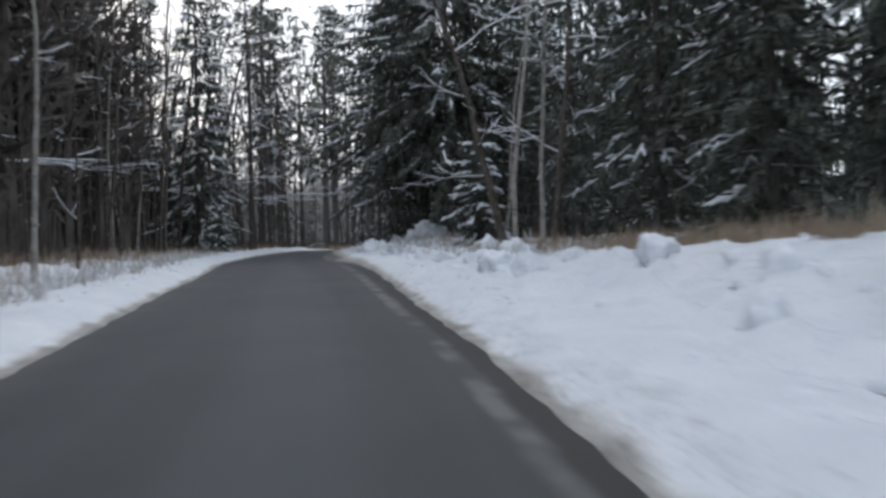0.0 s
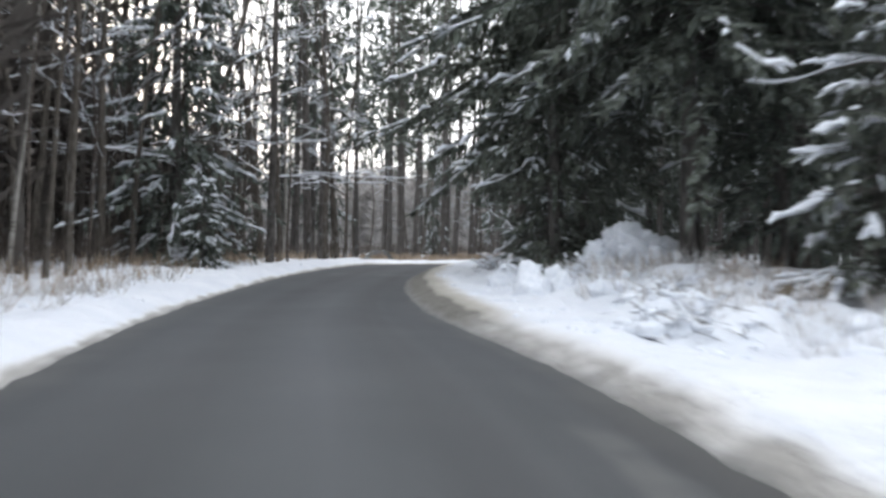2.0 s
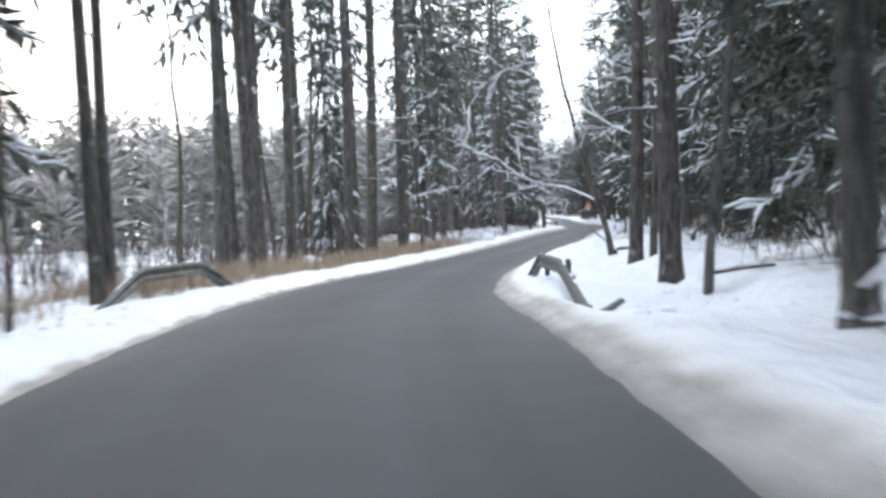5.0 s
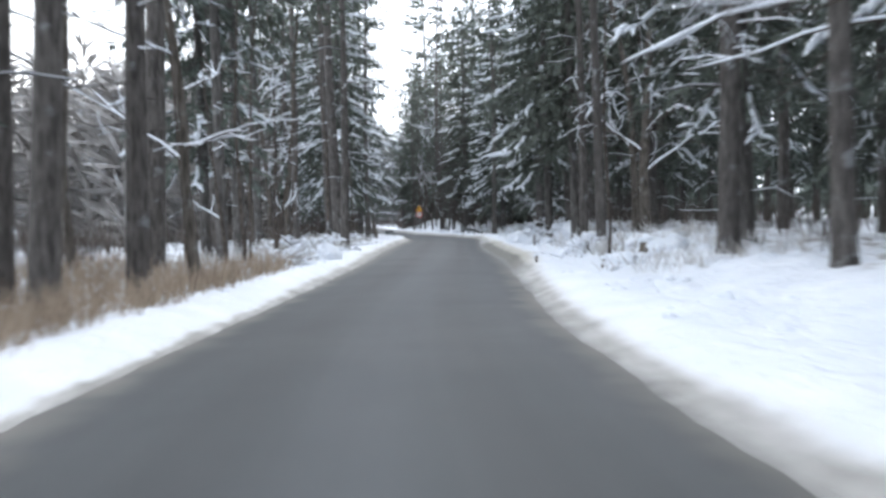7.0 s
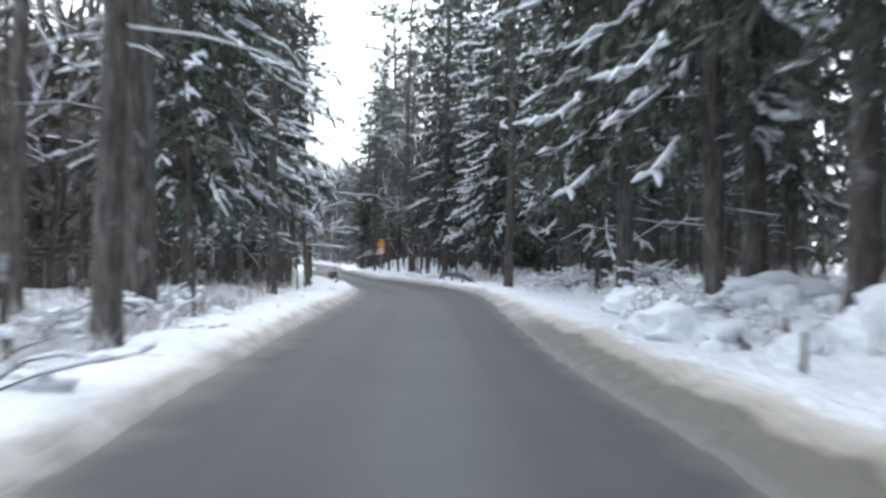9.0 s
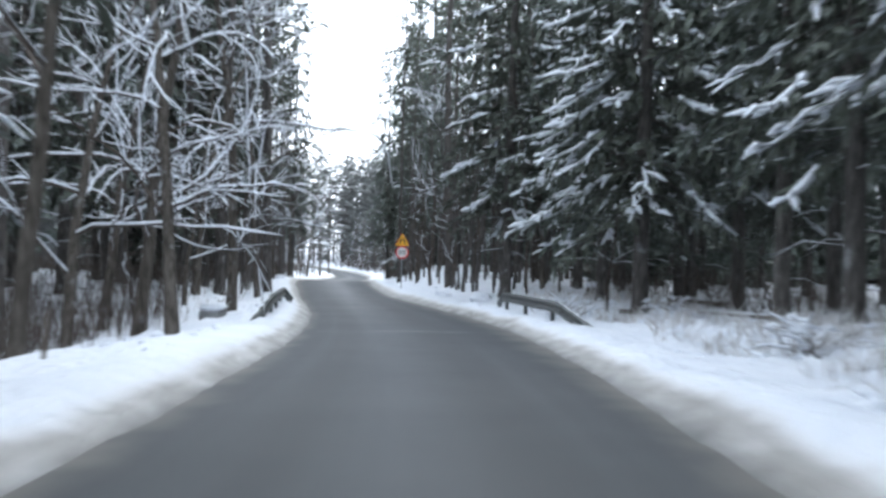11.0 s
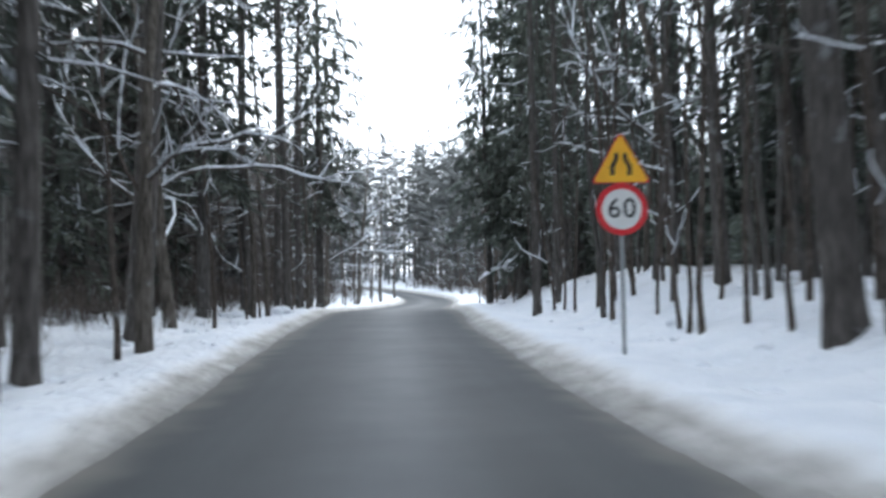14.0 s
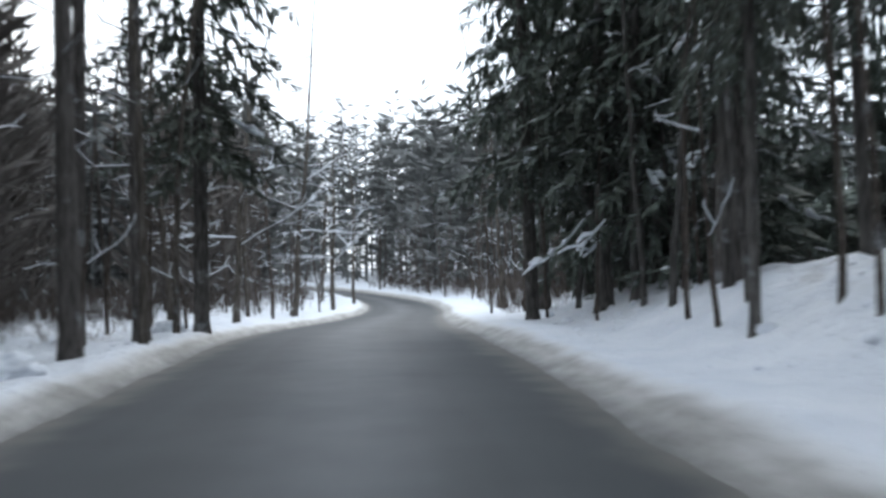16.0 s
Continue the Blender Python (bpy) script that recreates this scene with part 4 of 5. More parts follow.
for kind, x, y, s, v in (
        ("pine", 28.2, 257.0, 1.0, 0), ("spruce", 26.8, 261.0, 0.95, 6), ("spruce", 25.8, 264.4, 0.9, 6), ("spruce", 29.6, 264.0, 1.0, 1), ("spruce", 27.8, 269.6, 0.95, 6),
        ("pine", 31.3, 267.0, 1.1, 1), ("pine", 30.0, 248.0, 1.2, 0), ("spruce", 31.5, 274.0, 1.0, 2), ("alder", 36.0, 285.0, 0.55, 1),
        ("alder", 38.0, 300.0, 0.55, 0), ("alder", 39.0, 310.0, 0.6, 2), ("alder", 36.0, 322.0, 0.6, 1)):
    plant(kind, x, y, None, None, s, v)
# thin stems behind the sign and along the edges
for x, y in ((19.9, 195.6), (21.7, 227.4), (21.6, 224.5), (21.7, 223.2), (21.4, 225.7), (22.3, 230.1), (21.9, 232.0), (22.7, 239.8), (22.6, 237.3), (22.9, 236.1),
             (23.1, 235.4), (25.0, 250.9), (25.1, 247.6), (24.7, 246.2), (26.0, 259.4), (26.0, 263.5), (28.2, 273.6), (15.0, 260.2), (22.2, 292.0), (21.1, 206.7), (22.7, 201.2), (21.9, 219.4), (21.4, 226.4), (23.8, 233.5), (22.4, 234.0), (22.8, 222.8), (24.2, 225.0),
             (23.0, 228.5), (21.6, 231.0), (24.6, 221.0), (25.2, 236.0), (26.4, 240.0), (22.9, 239.5), (20.6, 216.4), (26.0, 229.0),
             (10.8, 217.0), (12.0, 226.5), (12.4, 238.0), (13.3, 244.0), (14.6, 247.5), (16.4, 255.6), (9.7, 211.0), (12.6, 221.2),
             (-6.0, 131.6), (-6.6, 134.2), (-5.8, 136.8), (-5.0, 138.6), (-4.6, 142.0), (-3.9, 144.4), (-7.6, 133.0), (-8.4, 136.0),
             (-10.2, 27.0), (-9.6, 31.0), (-12.4, 34.0), (-11.0, 38.4), (-14.8, 40.6), (-13.4, 48.4), (-15.0, 55.0),
             (-16.8, 62.4), (-17.6, 75.0), (-12.8, 74.6), (-12.6, 92.5), (6.4, 196.4), (1.6, 156.4), (-1.8, 149.0)):
    gap, side = beyond_edge(x, y)
    plant("sapling", x + float(side) * max(0.0, 2.0 - float(gap)), y)


def clear_of(x, y, gap):
    return all((x - a) ** 2 + (y - b) ** 2 > gap * gap for a, b in taken)


# ------------------------------------------------------------------ the wood behind
def thin_wood(x, y):
    """Room round the snowy spruce, open ground beside the first culvert, and lanes through the last wood where the sky shows between the trunks."""
    if x < -8 and abs(x + 15.2 - 0.42 * (y - 66)) < 2.6 and 55 < y < 72:
        return True
    if y > 214 and 14.33 + 0.44 * (y - 209.7) < x < 14.33 + 0.5 * (y - 209.7):
        return True
    if y > 242 and 17.3 + 0.55 * (y - 235.7) < x < 17.3 + 0.65 * (y - 235.7):
        return True
    a = y - 222.7
    if 104 < y < 262 and x < -9.6 + 0.055 * (y - 105) and float(centre_x(y)) - x > 8.5:
        return True
    return y > 228 and (15.84 + 0.36 * a < x < 15.84 + 0.56 * a or 15.84 - 0.12 * a < x < 15.84 - 0.055 * a)


def fill(side, y0, y1, near, far, count, kinds, gap):
    placed, tries = 0, 0
    while placed < count and tries < count * 12:
        tries += 1
        y = RNG.uniform(y0, y1)
        d = near + (far - near) * RNG.random() ** 1.2
        x = float(centre_x(y)) + (float(edge_r(y)) + d if side > 0 else -float(edge_l(y)) - d)
        if clear_of(x, y, gap) and not thin_wood(x, y):
            plant(RNG.choice(kinds), x, y)
            placed += 1


MIXED = ["back_spruce"] * 6 + ["pine"] * 2 + ["stem"]
THIN = ["stem"] * 7 + ["birch"] + ["sapling"] * 3
fill(1, -8, 90, 10, 34, 38, ["back_spruce"], 2.6)
fill(-1, -5, 72, 5, 22, 84, THIN, 1.5)
fill(-1, -5, 72, 16, 40, 44, ["stem"] * 5 + ["pine"], 1.8)
fill(-1, 50, 71, 4.5, 13, 18, ["stem", "stem", "alder"], 1.2)
fill(-1, 72, 98, 6, 30, 40, ["stem"] * 5 + ["pine", "sapling"], 1.8)
fill(-1, 64, 86, 4.0, 9.5, 16, ["stem", "stem", "alder"], 1.1)
fill(-1, 69, 85, 5, 28, 24, ["stem", "stem", "alder", "pine"], 1.4)
fill(-1, 116, 134, 4, 8, 5, ["stem"], 2.0)
fill(-1, 109, 128, 2.8, 7, 11, ["stem", "stem", "stem", "pine", "sapling"], 1.2)
fill(-1, 134, 150, 4.5, 13, 12, ["pine"] * 2 + ["stem"] * 3, 2.0)
fill(1, 208, 264, 3.4, 7.5, 66, ["pole", "pole", "sapling"], 0.7)
fill(1, 206, 264, 5, 10, 26, ["sapling", "stem"], 0.9)
fill(1, 88, 135, 8, 34, 30, MIXED, 2.6)
fill(-1, 150, 190, 6, 20, 16, ["pine"] + ["stem"] * 3 + ["sapling", "alder"], 2.3)
fill(1, 135, 205, 6, 30, 38, ["back_spruce"] * 7 + ["pine"] * 2, 2.4)
fill(-1, 186, 258, 6, 34, 56, MIXED + ["pine"] * 4 + ["stem"] * 3, 2.2)
fill(1, 205, 285, 8.5, 40, 38, MIXED + ["pine"] * 3, 2.4)
fill(-1, 250, 318, 3.2, 22, 40, ["thicket"] * 4 + ["stem"] * 3 + ["sapling"] * 2, 1.8)
fill(1, 266, 300, 3, 12, 16, ["thicket", "stem", "sapling", "sapling"], 1.6)
fill(1, 262, 300, 2.2, 9, 22, ["sapling"], 1.0)
fill(-1, 247, 290, 2.0, 6, 26, ["sapling", "sapling", "thicket"], 1.0)
fill(1, 272, 335, 2.6, 9, 40, ["thicket", "thicket", "sapling"], 1.5)
fill(-1, 207, 232, 4, 12, 11, ["back_spruce"], 1.8)
fill(1, 176, 212, 7, 20, 12, ["back_spruce"], 2.0)
fill(1, 138, 176, 5, 11, 8, ["back_spruce"], 2.0)
fill(1, 214, 275, 6, 13, 9, ["back_spruce", "pine"], 1.8)
# shrubs on the banks
fill(1, 30, 62, 2.6, 5.5, 8, ["snow_shrub"], 0.9)
fill(-1, 132, 158, 1.8, 4.0, 14, ["snow_shrub"], 0.8)
fill(1, 62, 88, 2.4, 6.0, 8, ["snow_shrub"], 0.9)
fill(1, 134, 200, 2.4, 5.5, 22, ["snow_shrub"], 0.8)


def build_far_wood():
    """Rows of far trees that close the view: thin trunks and ragged frosted crowns, the palest with haze in their
    colour, never reached by the road.
    """
    rng = random.Random(5)
    dark, brown, pale, hazed = Soup(), Soup(), Soup(), Soup()

    def tree(soup, x, y, h, r, lo=0.18, n=34, slim=0.2, rise=0.0):
        z = float(ground_z(x, y))
        base = Vector((x, y, z - 0.3))
        soup.tube([base, base + Vector((rng.uniform(-0.4, 0.4), rng.uniform(-0.4, 0.4), h))], [0.17, 0.03], 4, False)
        for k in range(n):
            q = rng.random()
            w = (r * (1 - q) ** 0.7 if slim > 0.15 else r * (0.35 + 0.65 * math.sin(math.pi * (0.1 + 0.8 * q)))) + 0.25
            p = base + Vector((0, 0, h * (lo + (1 - lo) * q)))
            d = unit(rng.uniform(0, 6.28), rng.uniform(-0.6, 0.25) + rise)
            soup.blade(p, d, d.cross(unit(rng.uniform(0, 6.28), 0.7)).normalized(), w * rng.uniform(0.7, 1.2), w * slim)
    def over_open(x, y):
        """The clearing beside the first culvert and what is seen across it."""
        return y > 84 and x < -8.6 - 0.26 * (y - 85.8)

    for _ in range(1500):
        y = rng.uniform(-40, 320)
        side = rng.choice((-1, 1))
        d = rng.uniform(20, 75)
        x = float(centre_x(y)) + side * d
        if side < 0 and (y < 178 or y > 275 or over_open(x, y) or x < -4.0):
            continue
        tree(dark, x, y, rng.uniform(6, 9) if side > 0 and y > 212 else rng.uniform(15, 24), rng.uniform(1.8, 3.0), 0.14, 30)
    for _ in range(1500):
        y = -30 + 215 * rng.random() ** 1.35
        d = rng.uniform(13, 62)
        x = float(centre_x(y)) - d
        open_land = over_open(x, y)
        if open_land or (104 < y < 200 and x < -9.6 + 0.055 * (y - 105)):
            continue
        tree(brown, x, y, rng.uniform(16, 23) if y < 82 else rng.uniform(9, 13), rng.uniform(1.6, 2.6), 0.05, 60, 0.06, 0.6)
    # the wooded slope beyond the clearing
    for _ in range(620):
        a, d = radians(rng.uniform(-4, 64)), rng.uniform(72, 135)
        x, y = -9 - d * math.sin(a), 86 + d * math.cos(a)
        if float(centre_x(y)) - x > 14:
            tree(hazed, x, y, d * rng.uniform(0.105, 0.145), rng.uniform(1.8, 3.0), 0.04, 76, 0.07, 0.6)
    for _ in range(480):
        y = rng.uniform(214, 322)
        x = float(centre_x(y)) + rng.uniform(11, 46)
        tree(dark, x, y, rng.uniform(6, 8.5), rng.uniform(1.8, 2.8), 0.05, 30)
    for _ in range(280):
        y = rng.uniform(14, 60)
        tree(brown, float(centre_x(y)) - rng.uniform(9, 24), y, rng.uniform(15, 20), rng.uniform(1.4, 2.2), 0.12, 64, 0.07, 0.7)
    for _ in range(640):
        y = rng.uniform(8, 101)
        x = float(centre_x(y)) - rng.uniform(15, 38)
        tree(brown, x, y, rng.uniform(15, 21) if y < 82 else rng.uniform(9, 13), rng.uniform(1.6, 2.4), 0.1, 60, 0.07, 0.7)
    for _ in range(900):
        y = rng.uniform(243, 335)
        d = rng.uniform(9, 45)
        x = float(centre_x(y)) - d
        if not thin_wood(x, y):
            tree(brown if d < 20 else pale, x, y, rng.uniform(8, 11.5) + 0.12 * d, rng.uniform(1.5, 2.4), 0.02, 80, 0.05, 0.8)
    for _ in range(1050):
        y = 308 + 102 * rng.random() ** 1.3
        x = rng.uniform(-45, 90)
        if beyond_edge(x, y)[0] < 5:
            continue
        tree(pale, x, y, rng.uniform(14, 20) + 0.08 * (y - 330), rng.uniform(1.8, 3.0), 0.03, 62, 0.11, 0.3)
    for _ in range(260):
        y = rng.uniform(-150, -45)
        x = rng.uniform(-60, 80)
        if beyond_edge(x, y)[0] > 4:
            tree(dark, x, y, rng.uniform(15, 23), 2.4)
    tagged(new("wood_far", dark.mesh("wood_far", NEEDLES)), "dense dark conifer wood behind the roadside trees", "wood", kind="stuff")
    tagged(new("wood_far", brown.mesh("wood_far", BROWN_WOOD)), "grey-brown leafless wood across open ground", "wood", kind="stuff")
    tagged(new("wood_far", hazed.mesh("wood_far", PALE_WOOD)), "pale frosted trees beyond the open ground, haze in their colour", "wood", kind="stuff")
    tagged(new("wood_far", pale.mesh("wood_far", FAR_WOOD)), "frosted grey wood, haze in its colour, closing the end of the road", "wood", kind="stuff")


build_far_wood()


# ------------------------------------------------------------------ undergrowth
def build_tufts(name, label, material, patches, height, width, seed, lean=0.35):
    rng = random.Random(seed)
    s = Soup()
    for side, y0, y1, near, far, count in patches:
        for _ in range(count):
            y = rng.uniform(y0, y1)
            d = rng.uniform(near, far)
            x = float(centre_x(y)) + (float(edge_r(y)) + d if side > 0 else -float(edge_l(y)) - d)
            if float(lumps(x, y, 0.8, 9.0)) < -0.25:
                continue
            p = Vector((x, y, float(ground_z(x, y)) - 0.05))
            for _k in range(5):
                dd = Vector((rng.gauss(0, lean), rng.gauss(0, lean), 1)).normalized()
                s.blade(p + Vector((rng.gauss(0, 0.08), rng.gauss(0, 0.08), 0)), dd, Vector((rng.uniform(-1, 1), rng.uniform(-1, 1), 0)).normalized(),
                        height * rng.uniform(0.5, 1.2), width)
    return tagged(new(name, s.mesh(name, material)), label, "undergrowth", kind="stuff")


build_tufts("dry_grass", "tawny dry grass standing out of the snow", GRASS,
            ((1, 2, 28, 6.0, 11, 1500), (1, 22, 42, 5.0, 10.5, 1300), (-1, 40, 96, 2.2, 7, 900), (-1, 98, 133, 1.2, 6.5, 3000), (1, 32, 64, 4.0, 8, 140), (-1, 8, 40, 3.0, 8, 500)),
            0.65, 0.012, 21)
build_tufts("frosted_weeds", "grey weeds and twigs coated with snow", WEED,
            ((-1, -5, 60, 1.2, 3.4, 500), (1, 26, 75, 3.2, 8, 800), (-1, 128, 160, 1.6, 5, 1300), (-1, 160, 182, 2.6, 5, 200), (1, 125, 205, 2.6, 7, 1500), (-1, 196, 262, 2.6, 6, 300)),
            0.55, 0.018, 22, 0.55)
build_tufts("brushwood", "tangle of dark leafless twigs under the trees", TWIG,
            ((-1, -5, 100, 5, 22, 2800), (1, 60, 205, 6, 16, 1500), (-1, 96, 136, 6, 45, 1800), (-1, 110, 262, 5, 22, 2400), (-1, 186, 262, 3.6, 9, 900), (1, 205, 290, 7, 22, 900), (-1, 262, 330, 3.5, 20, 1800), (1, 268, 335, 2.6, 12, 1600)),
            1.5, 0.014, 23, 0.3)


def build_clods():
    """Chunks thrown up by the plough and fallen from the branches."""
    rng = random.Random(41)
    s = Soup()
    for side, y0, y1, near, far, count in ((1, -2, 64, 0.9, 6.5, 900), (-1, -2, 100, 0.6, 3.0, 380), (1, 64, 135, 1.0, 6, 260), (-1, 120, 190, 0.6, 3.5, 300),
                                           (1, 135, 210, 1.0, 6, 380), (1, 210, 265, 1.6, 6.5, 260), (-1, 196, 265, 0.8, 4.0, 300)):
        for _ in range(count):
            y = rng.uniform(y0, y1)
            d = rng.uniform(near, far)
            x = float(centre_x(y)) + (float(edge_r(y)) + d if side > 0 else -float(edge_l(y)) - d)
            if float(lumps(x, y, 0.7, 6.0)) < -0.05:
                continue
            r = 0.05 + 0.12 * rng.random() ** 2.5 * min(1, d / 3)
            c = Vector((x, y, float(ground_z(x, y)) - r * 0.35))
            lean = Vector((rng.gauss(0, 0.3), rng.gauss(0, 0.3), 1)).normalized()
            s.tube([c + lean * (r * q) for q in (-0.6, 0.1, 0.75, 1.05)], [r * w * rng.uniform(0.75, 1.3) for w in (1.0, 1.2, 0.8, 0.25)], 6)
    tagged(new("snow_clods", s.mesh("snow_clods", TREE_SNOW, True)), "lumps of loose snow scattered over the verges", "snow", kind="stuff")


build_clods()


# snow-capped hummocks and stumps on the verge
def make_hummock(seed, l, w, h, fine=4):
    bm = bmesh.new()
    bmesh.ops.create_icosphere(bm, subdivisions=fine, radius=1.0)
    for v in bm.verts:
        k = 1 + 0.4 * noise.noise(v.co * 1.6 + Vector((seed, 0, 0))) + 0.24 * noise.noise(v.co * 3.7) + 0.17 * noise.noise(v.co * 8) + 0.08 * noise.noise(v.co * 17)
        v.co = Vector((v.co.x * l, v.co.y * w, v.co.z * h)) * k
    me = bpy.data.meshes.new("snow_hummock")
    bm.to_mesh(me)
    bm.free()
    me.materials.append(TREE_SNOW)
    me.polygons.foreach_set("use_smooth", [True] * len(me.polygons))
    return me


HUMMOCKS = [make_hummock(3, 1.0, 0.8, 0.5), make_hummock(8, 0.7, 0.9, 0.6), make_hummock(15, 1.2, 0.7, 0.4),
            make_hummock(21, 1.0, 0.9, 0.9, 3), make_hummock(33, 0.8, 1.1, 0.75, 3), make_hummock(47, 1.1, 0.8, 1.1, 3), make_hummock(58, 1.35, 1.2, 1.05, 5)]


def hummock(x, y, s, v, label="rounded snow hummock on the verge"):
    ob = new("snow_hummock", HUMMOCKS[v])
    ob.matrix_basis = Matrix.Translation((x, y, float(ground_z(x, y)) + 0.05 * s)) @ Matrix.Rotation(x * 3, 4, "Z") @ Matrix.Scale(s, 4)
    return tagged(ob, label, "snow heap", "snow heaps")


hummock(-0.7, 60.4, 1.0, 6, "tall heap of snow under the spruces")
hummock(0.3, 61.2, 0.8, 6, "broad heap of snow under the spruces")
for x, y, k in ((-1.3, 59.5, 1.6), (-0.3, 59.2, 1.8), (0.4, 59.9, 1.5), (-0.8, 61.4, 1.7), (-2.2, 59.8, 1.3)):
    plant("snow_shrub", x, y, None, None, 0.45 * k, 1)
for x, y, s, v in ((1.6, 58.0, 0.6, 2), (2.6, 47.0, 0.8, 0), (8.3, 147.0, 0.9, 1), (7.2, 150.0, 0.9, 0), (10.4, 152.6, 1.0, 2),
                   (3.4, 131.2, 0.55, 1), (14.2, 249.6, 0.5, 1), (12.4, 246.0, 0.5, 0), (15.4, 262.0, 0.5, 1), (19.4, 207.6, 0.5, 1),
                   (18.6, 211.0, 0.45, 0), (4.7, 36.6, 0.7, 2), (9.4, 156.0, 0.8, 1), (-2.4, 63.0, 0.5, 0), (-3.2, 139.6, 0.42, 5),
                   (-11.7, 113.9, 0.4, 5), (4.7, 131.4, 0.5, 4), (5.3, 132.2, 0.4, 3)):
    hummock(x, y, s, v)


heaps = random.Random(17)
for k in range(34):
    y = heaps.uniform(3, 58)
    x = float(centre_x(y)) + float(edge_r(y)) + heaps.uniform(2.2, 4.8)
    hummock(x, y, heaps.uniform(0.2, 0.48), 3 + k % 3, "snow-covered tussock beside the ploughed verge")
for k in range(14):
    y = heaps.uniform(134, 176)
    x = float(centre_x(y)) + float(edge_r(y)) + heaps.uniform(2.4, 5.0)
    hummock(x, y, heaps.uniform(0.2, 0.42), 3 + k % 3, "snow-covered tussock beside the ploughed verge")


# ------------------------------------------------------------------ guard rails
def make_guardrail(pts, posts, side):
    """A corrugated rail along pts (ends turned down), on steel posts. side: +1 where the road lies to the rail's left."""
    root = new("guardrail")
    root.location = (pts[1][0], pts[1][1], float(ground_z(pts[1][0], pts[1][1])))
    tagged(root, "weathered grey steel guardrail with turned-down ends in snow", "guardrail", "guardrails at the culverts")
    o = root.location
    prof = [(0.0, 0.155), (0.03, 0.15), (0.075, 0.11), (0.075, 0.065), (0.02, 0.02), (0.02, -0.02), (0.075, -0.065), (0.075, -0.11), (0.03, -0.15), (0.0, -0.155)]
    ring = [(d, h) for d, h in prof] + [(d - 0.006, h) for d, h in reversed(prof)]
    path = []
    for a, b in zip(pts, pts[1:]):
        path += [Vector(a).lerp(Vector(b), k / 9) for k in range(9)]
    path.append(Vector(pts[-1]))
    # round the corners off
    for _ in range(1):
        path = [path[0]] + [(path[i - 1] + path[i] * 2 + path[i + 1]) / 4 for i in range(1, len(path) - 1)] + [path[-1]]
    verts, n = [], len(ring)
    for i, p in enumerate(path):
        t = path[min(i + 1, len(path) - 1)] - path[max(i - 1, 0)]
        t.normalize()
        out = Vector((-t.y, t.x, 0)).normalized() * side
        up = Vector((0, 0, 1)) - t * t.z
        up.normalize()
        verts += [p - o + out * d + up * (h - 0.155) for d, h in ring]
    faces = [(i * n + k, i * n + (k + 1) % n, (i + 1) * n + (k + 1) % n, (i + 1) * n + k) for i in range(len(path) - 1) for k in range(n)]
    faces += [tuple(range(n)), tuple(range((len(path) - 1) * n, len(path) * n))]
    part("beam", mesh_from("beam", verts, faces, STEEL), root)
    for x, y, top in posts:
        g = float(ground_z(x, y))
        t = Vector(pts[2]) - Vector(pts[1])
        out = Vector((-t.y, t.x, 0)).normalized() * side
        q = Vector((x, y, 0)) - out * 0.05
        bm = bmesh.new()
        bmesh.ops.create_cube(bm, size=1.0)
        for v in bm.verts:
            v.co = Vector((q.x - o.x + v.co.x * 0.09, q.y - o.y + v.co.y * 0.13, (g - 0.3 if v.co.z < 0 else top - 0.03) - o.z))
        bmesh.ops.bevel(bm, geom=bm.edges[:], offset=0.012, segments=1, affect="EDGES")
        me = bpy.data.meshes.new("post")
        bm.to_mesh(me)
        bm.free()
        me.materials.append(STEEL)
        part("post", me, root, "rectangular steel post")
    # snow lying on the top edge
    s = Soup()
    for i in range(3, len(path) - 3):
        if random.random() < 0.5:
            s.lump(path[i] - o + Vector((0, 0, 0.0)), (path[i + 1] - path[i]).normalized(), 0.25, 0.03, 0.018)
    tagged(part("snow_cap", s.mesh("snow_cap", TREE_SNOW), root, "thin strip of snow"), kind="stuff")
    return root


def bent_end(rail, a, b):
    """A torn strip of rail that sticks out of the snow beside its end."""
    s = Soup()
    o = rail.location
    a, b = Vector(a) - o, Vector(b) - o
    s.tube([a, a.lerp(b, 0.5) + Vector((0, 0, -0.04)), b], [0.07, 0.06, 0.045], 5)
    part("bent_end", s.mesh("bent_end", STEEL), rail, "torn end of the steel beam")


broken = make_guardrail([(-5.66, 92.9, 0.02), (-5.3, 98.3, 0.72), (-5.36, 100.8, 0.74), (-5.45, 102.0, 0.24)], ((-5.56, 94.4, 0.16), (-5.4, 96.8, 0.5), (-5.26, 98.0, 0.74), (-5.36, 100.2, 0.7)), 1)
bent_end(broken, (-5.95, 92.25, 0.14), (-5.4, 92.4, 0.36))
make_guardrail([(-14.0, 96.4, 0.2), (-13.7, 98.7, 0.92), (-13.1, 101.8, 0.9), (-12.7, 103.2, 0.35)], ((-13.65, 98.9, 0.88), (-13.2, 101.4, 0.86)), -1)
make_guardrail([(9.2, 190.9, 0.15), (9.85, 193.2, 0.74), (10.8, 201.6, 0.72), (11.15, 202.6, 0.36)], ((9.95, 194.2, 0.7), (10.35, 198.0, 0.7), (10.7, 201.0, 0.68)), -1)
make_guardrail([(17.2, 189.9, 0.15), (16.95, 191.8, 0.72), (17.9, 199.6, 0.74), (18.35, 201.6, 0.34)], ((17.05, 192.6, 0.7), (17.5, 196.2, 0.7), (17.85, 199.2, 0.7)), 1)


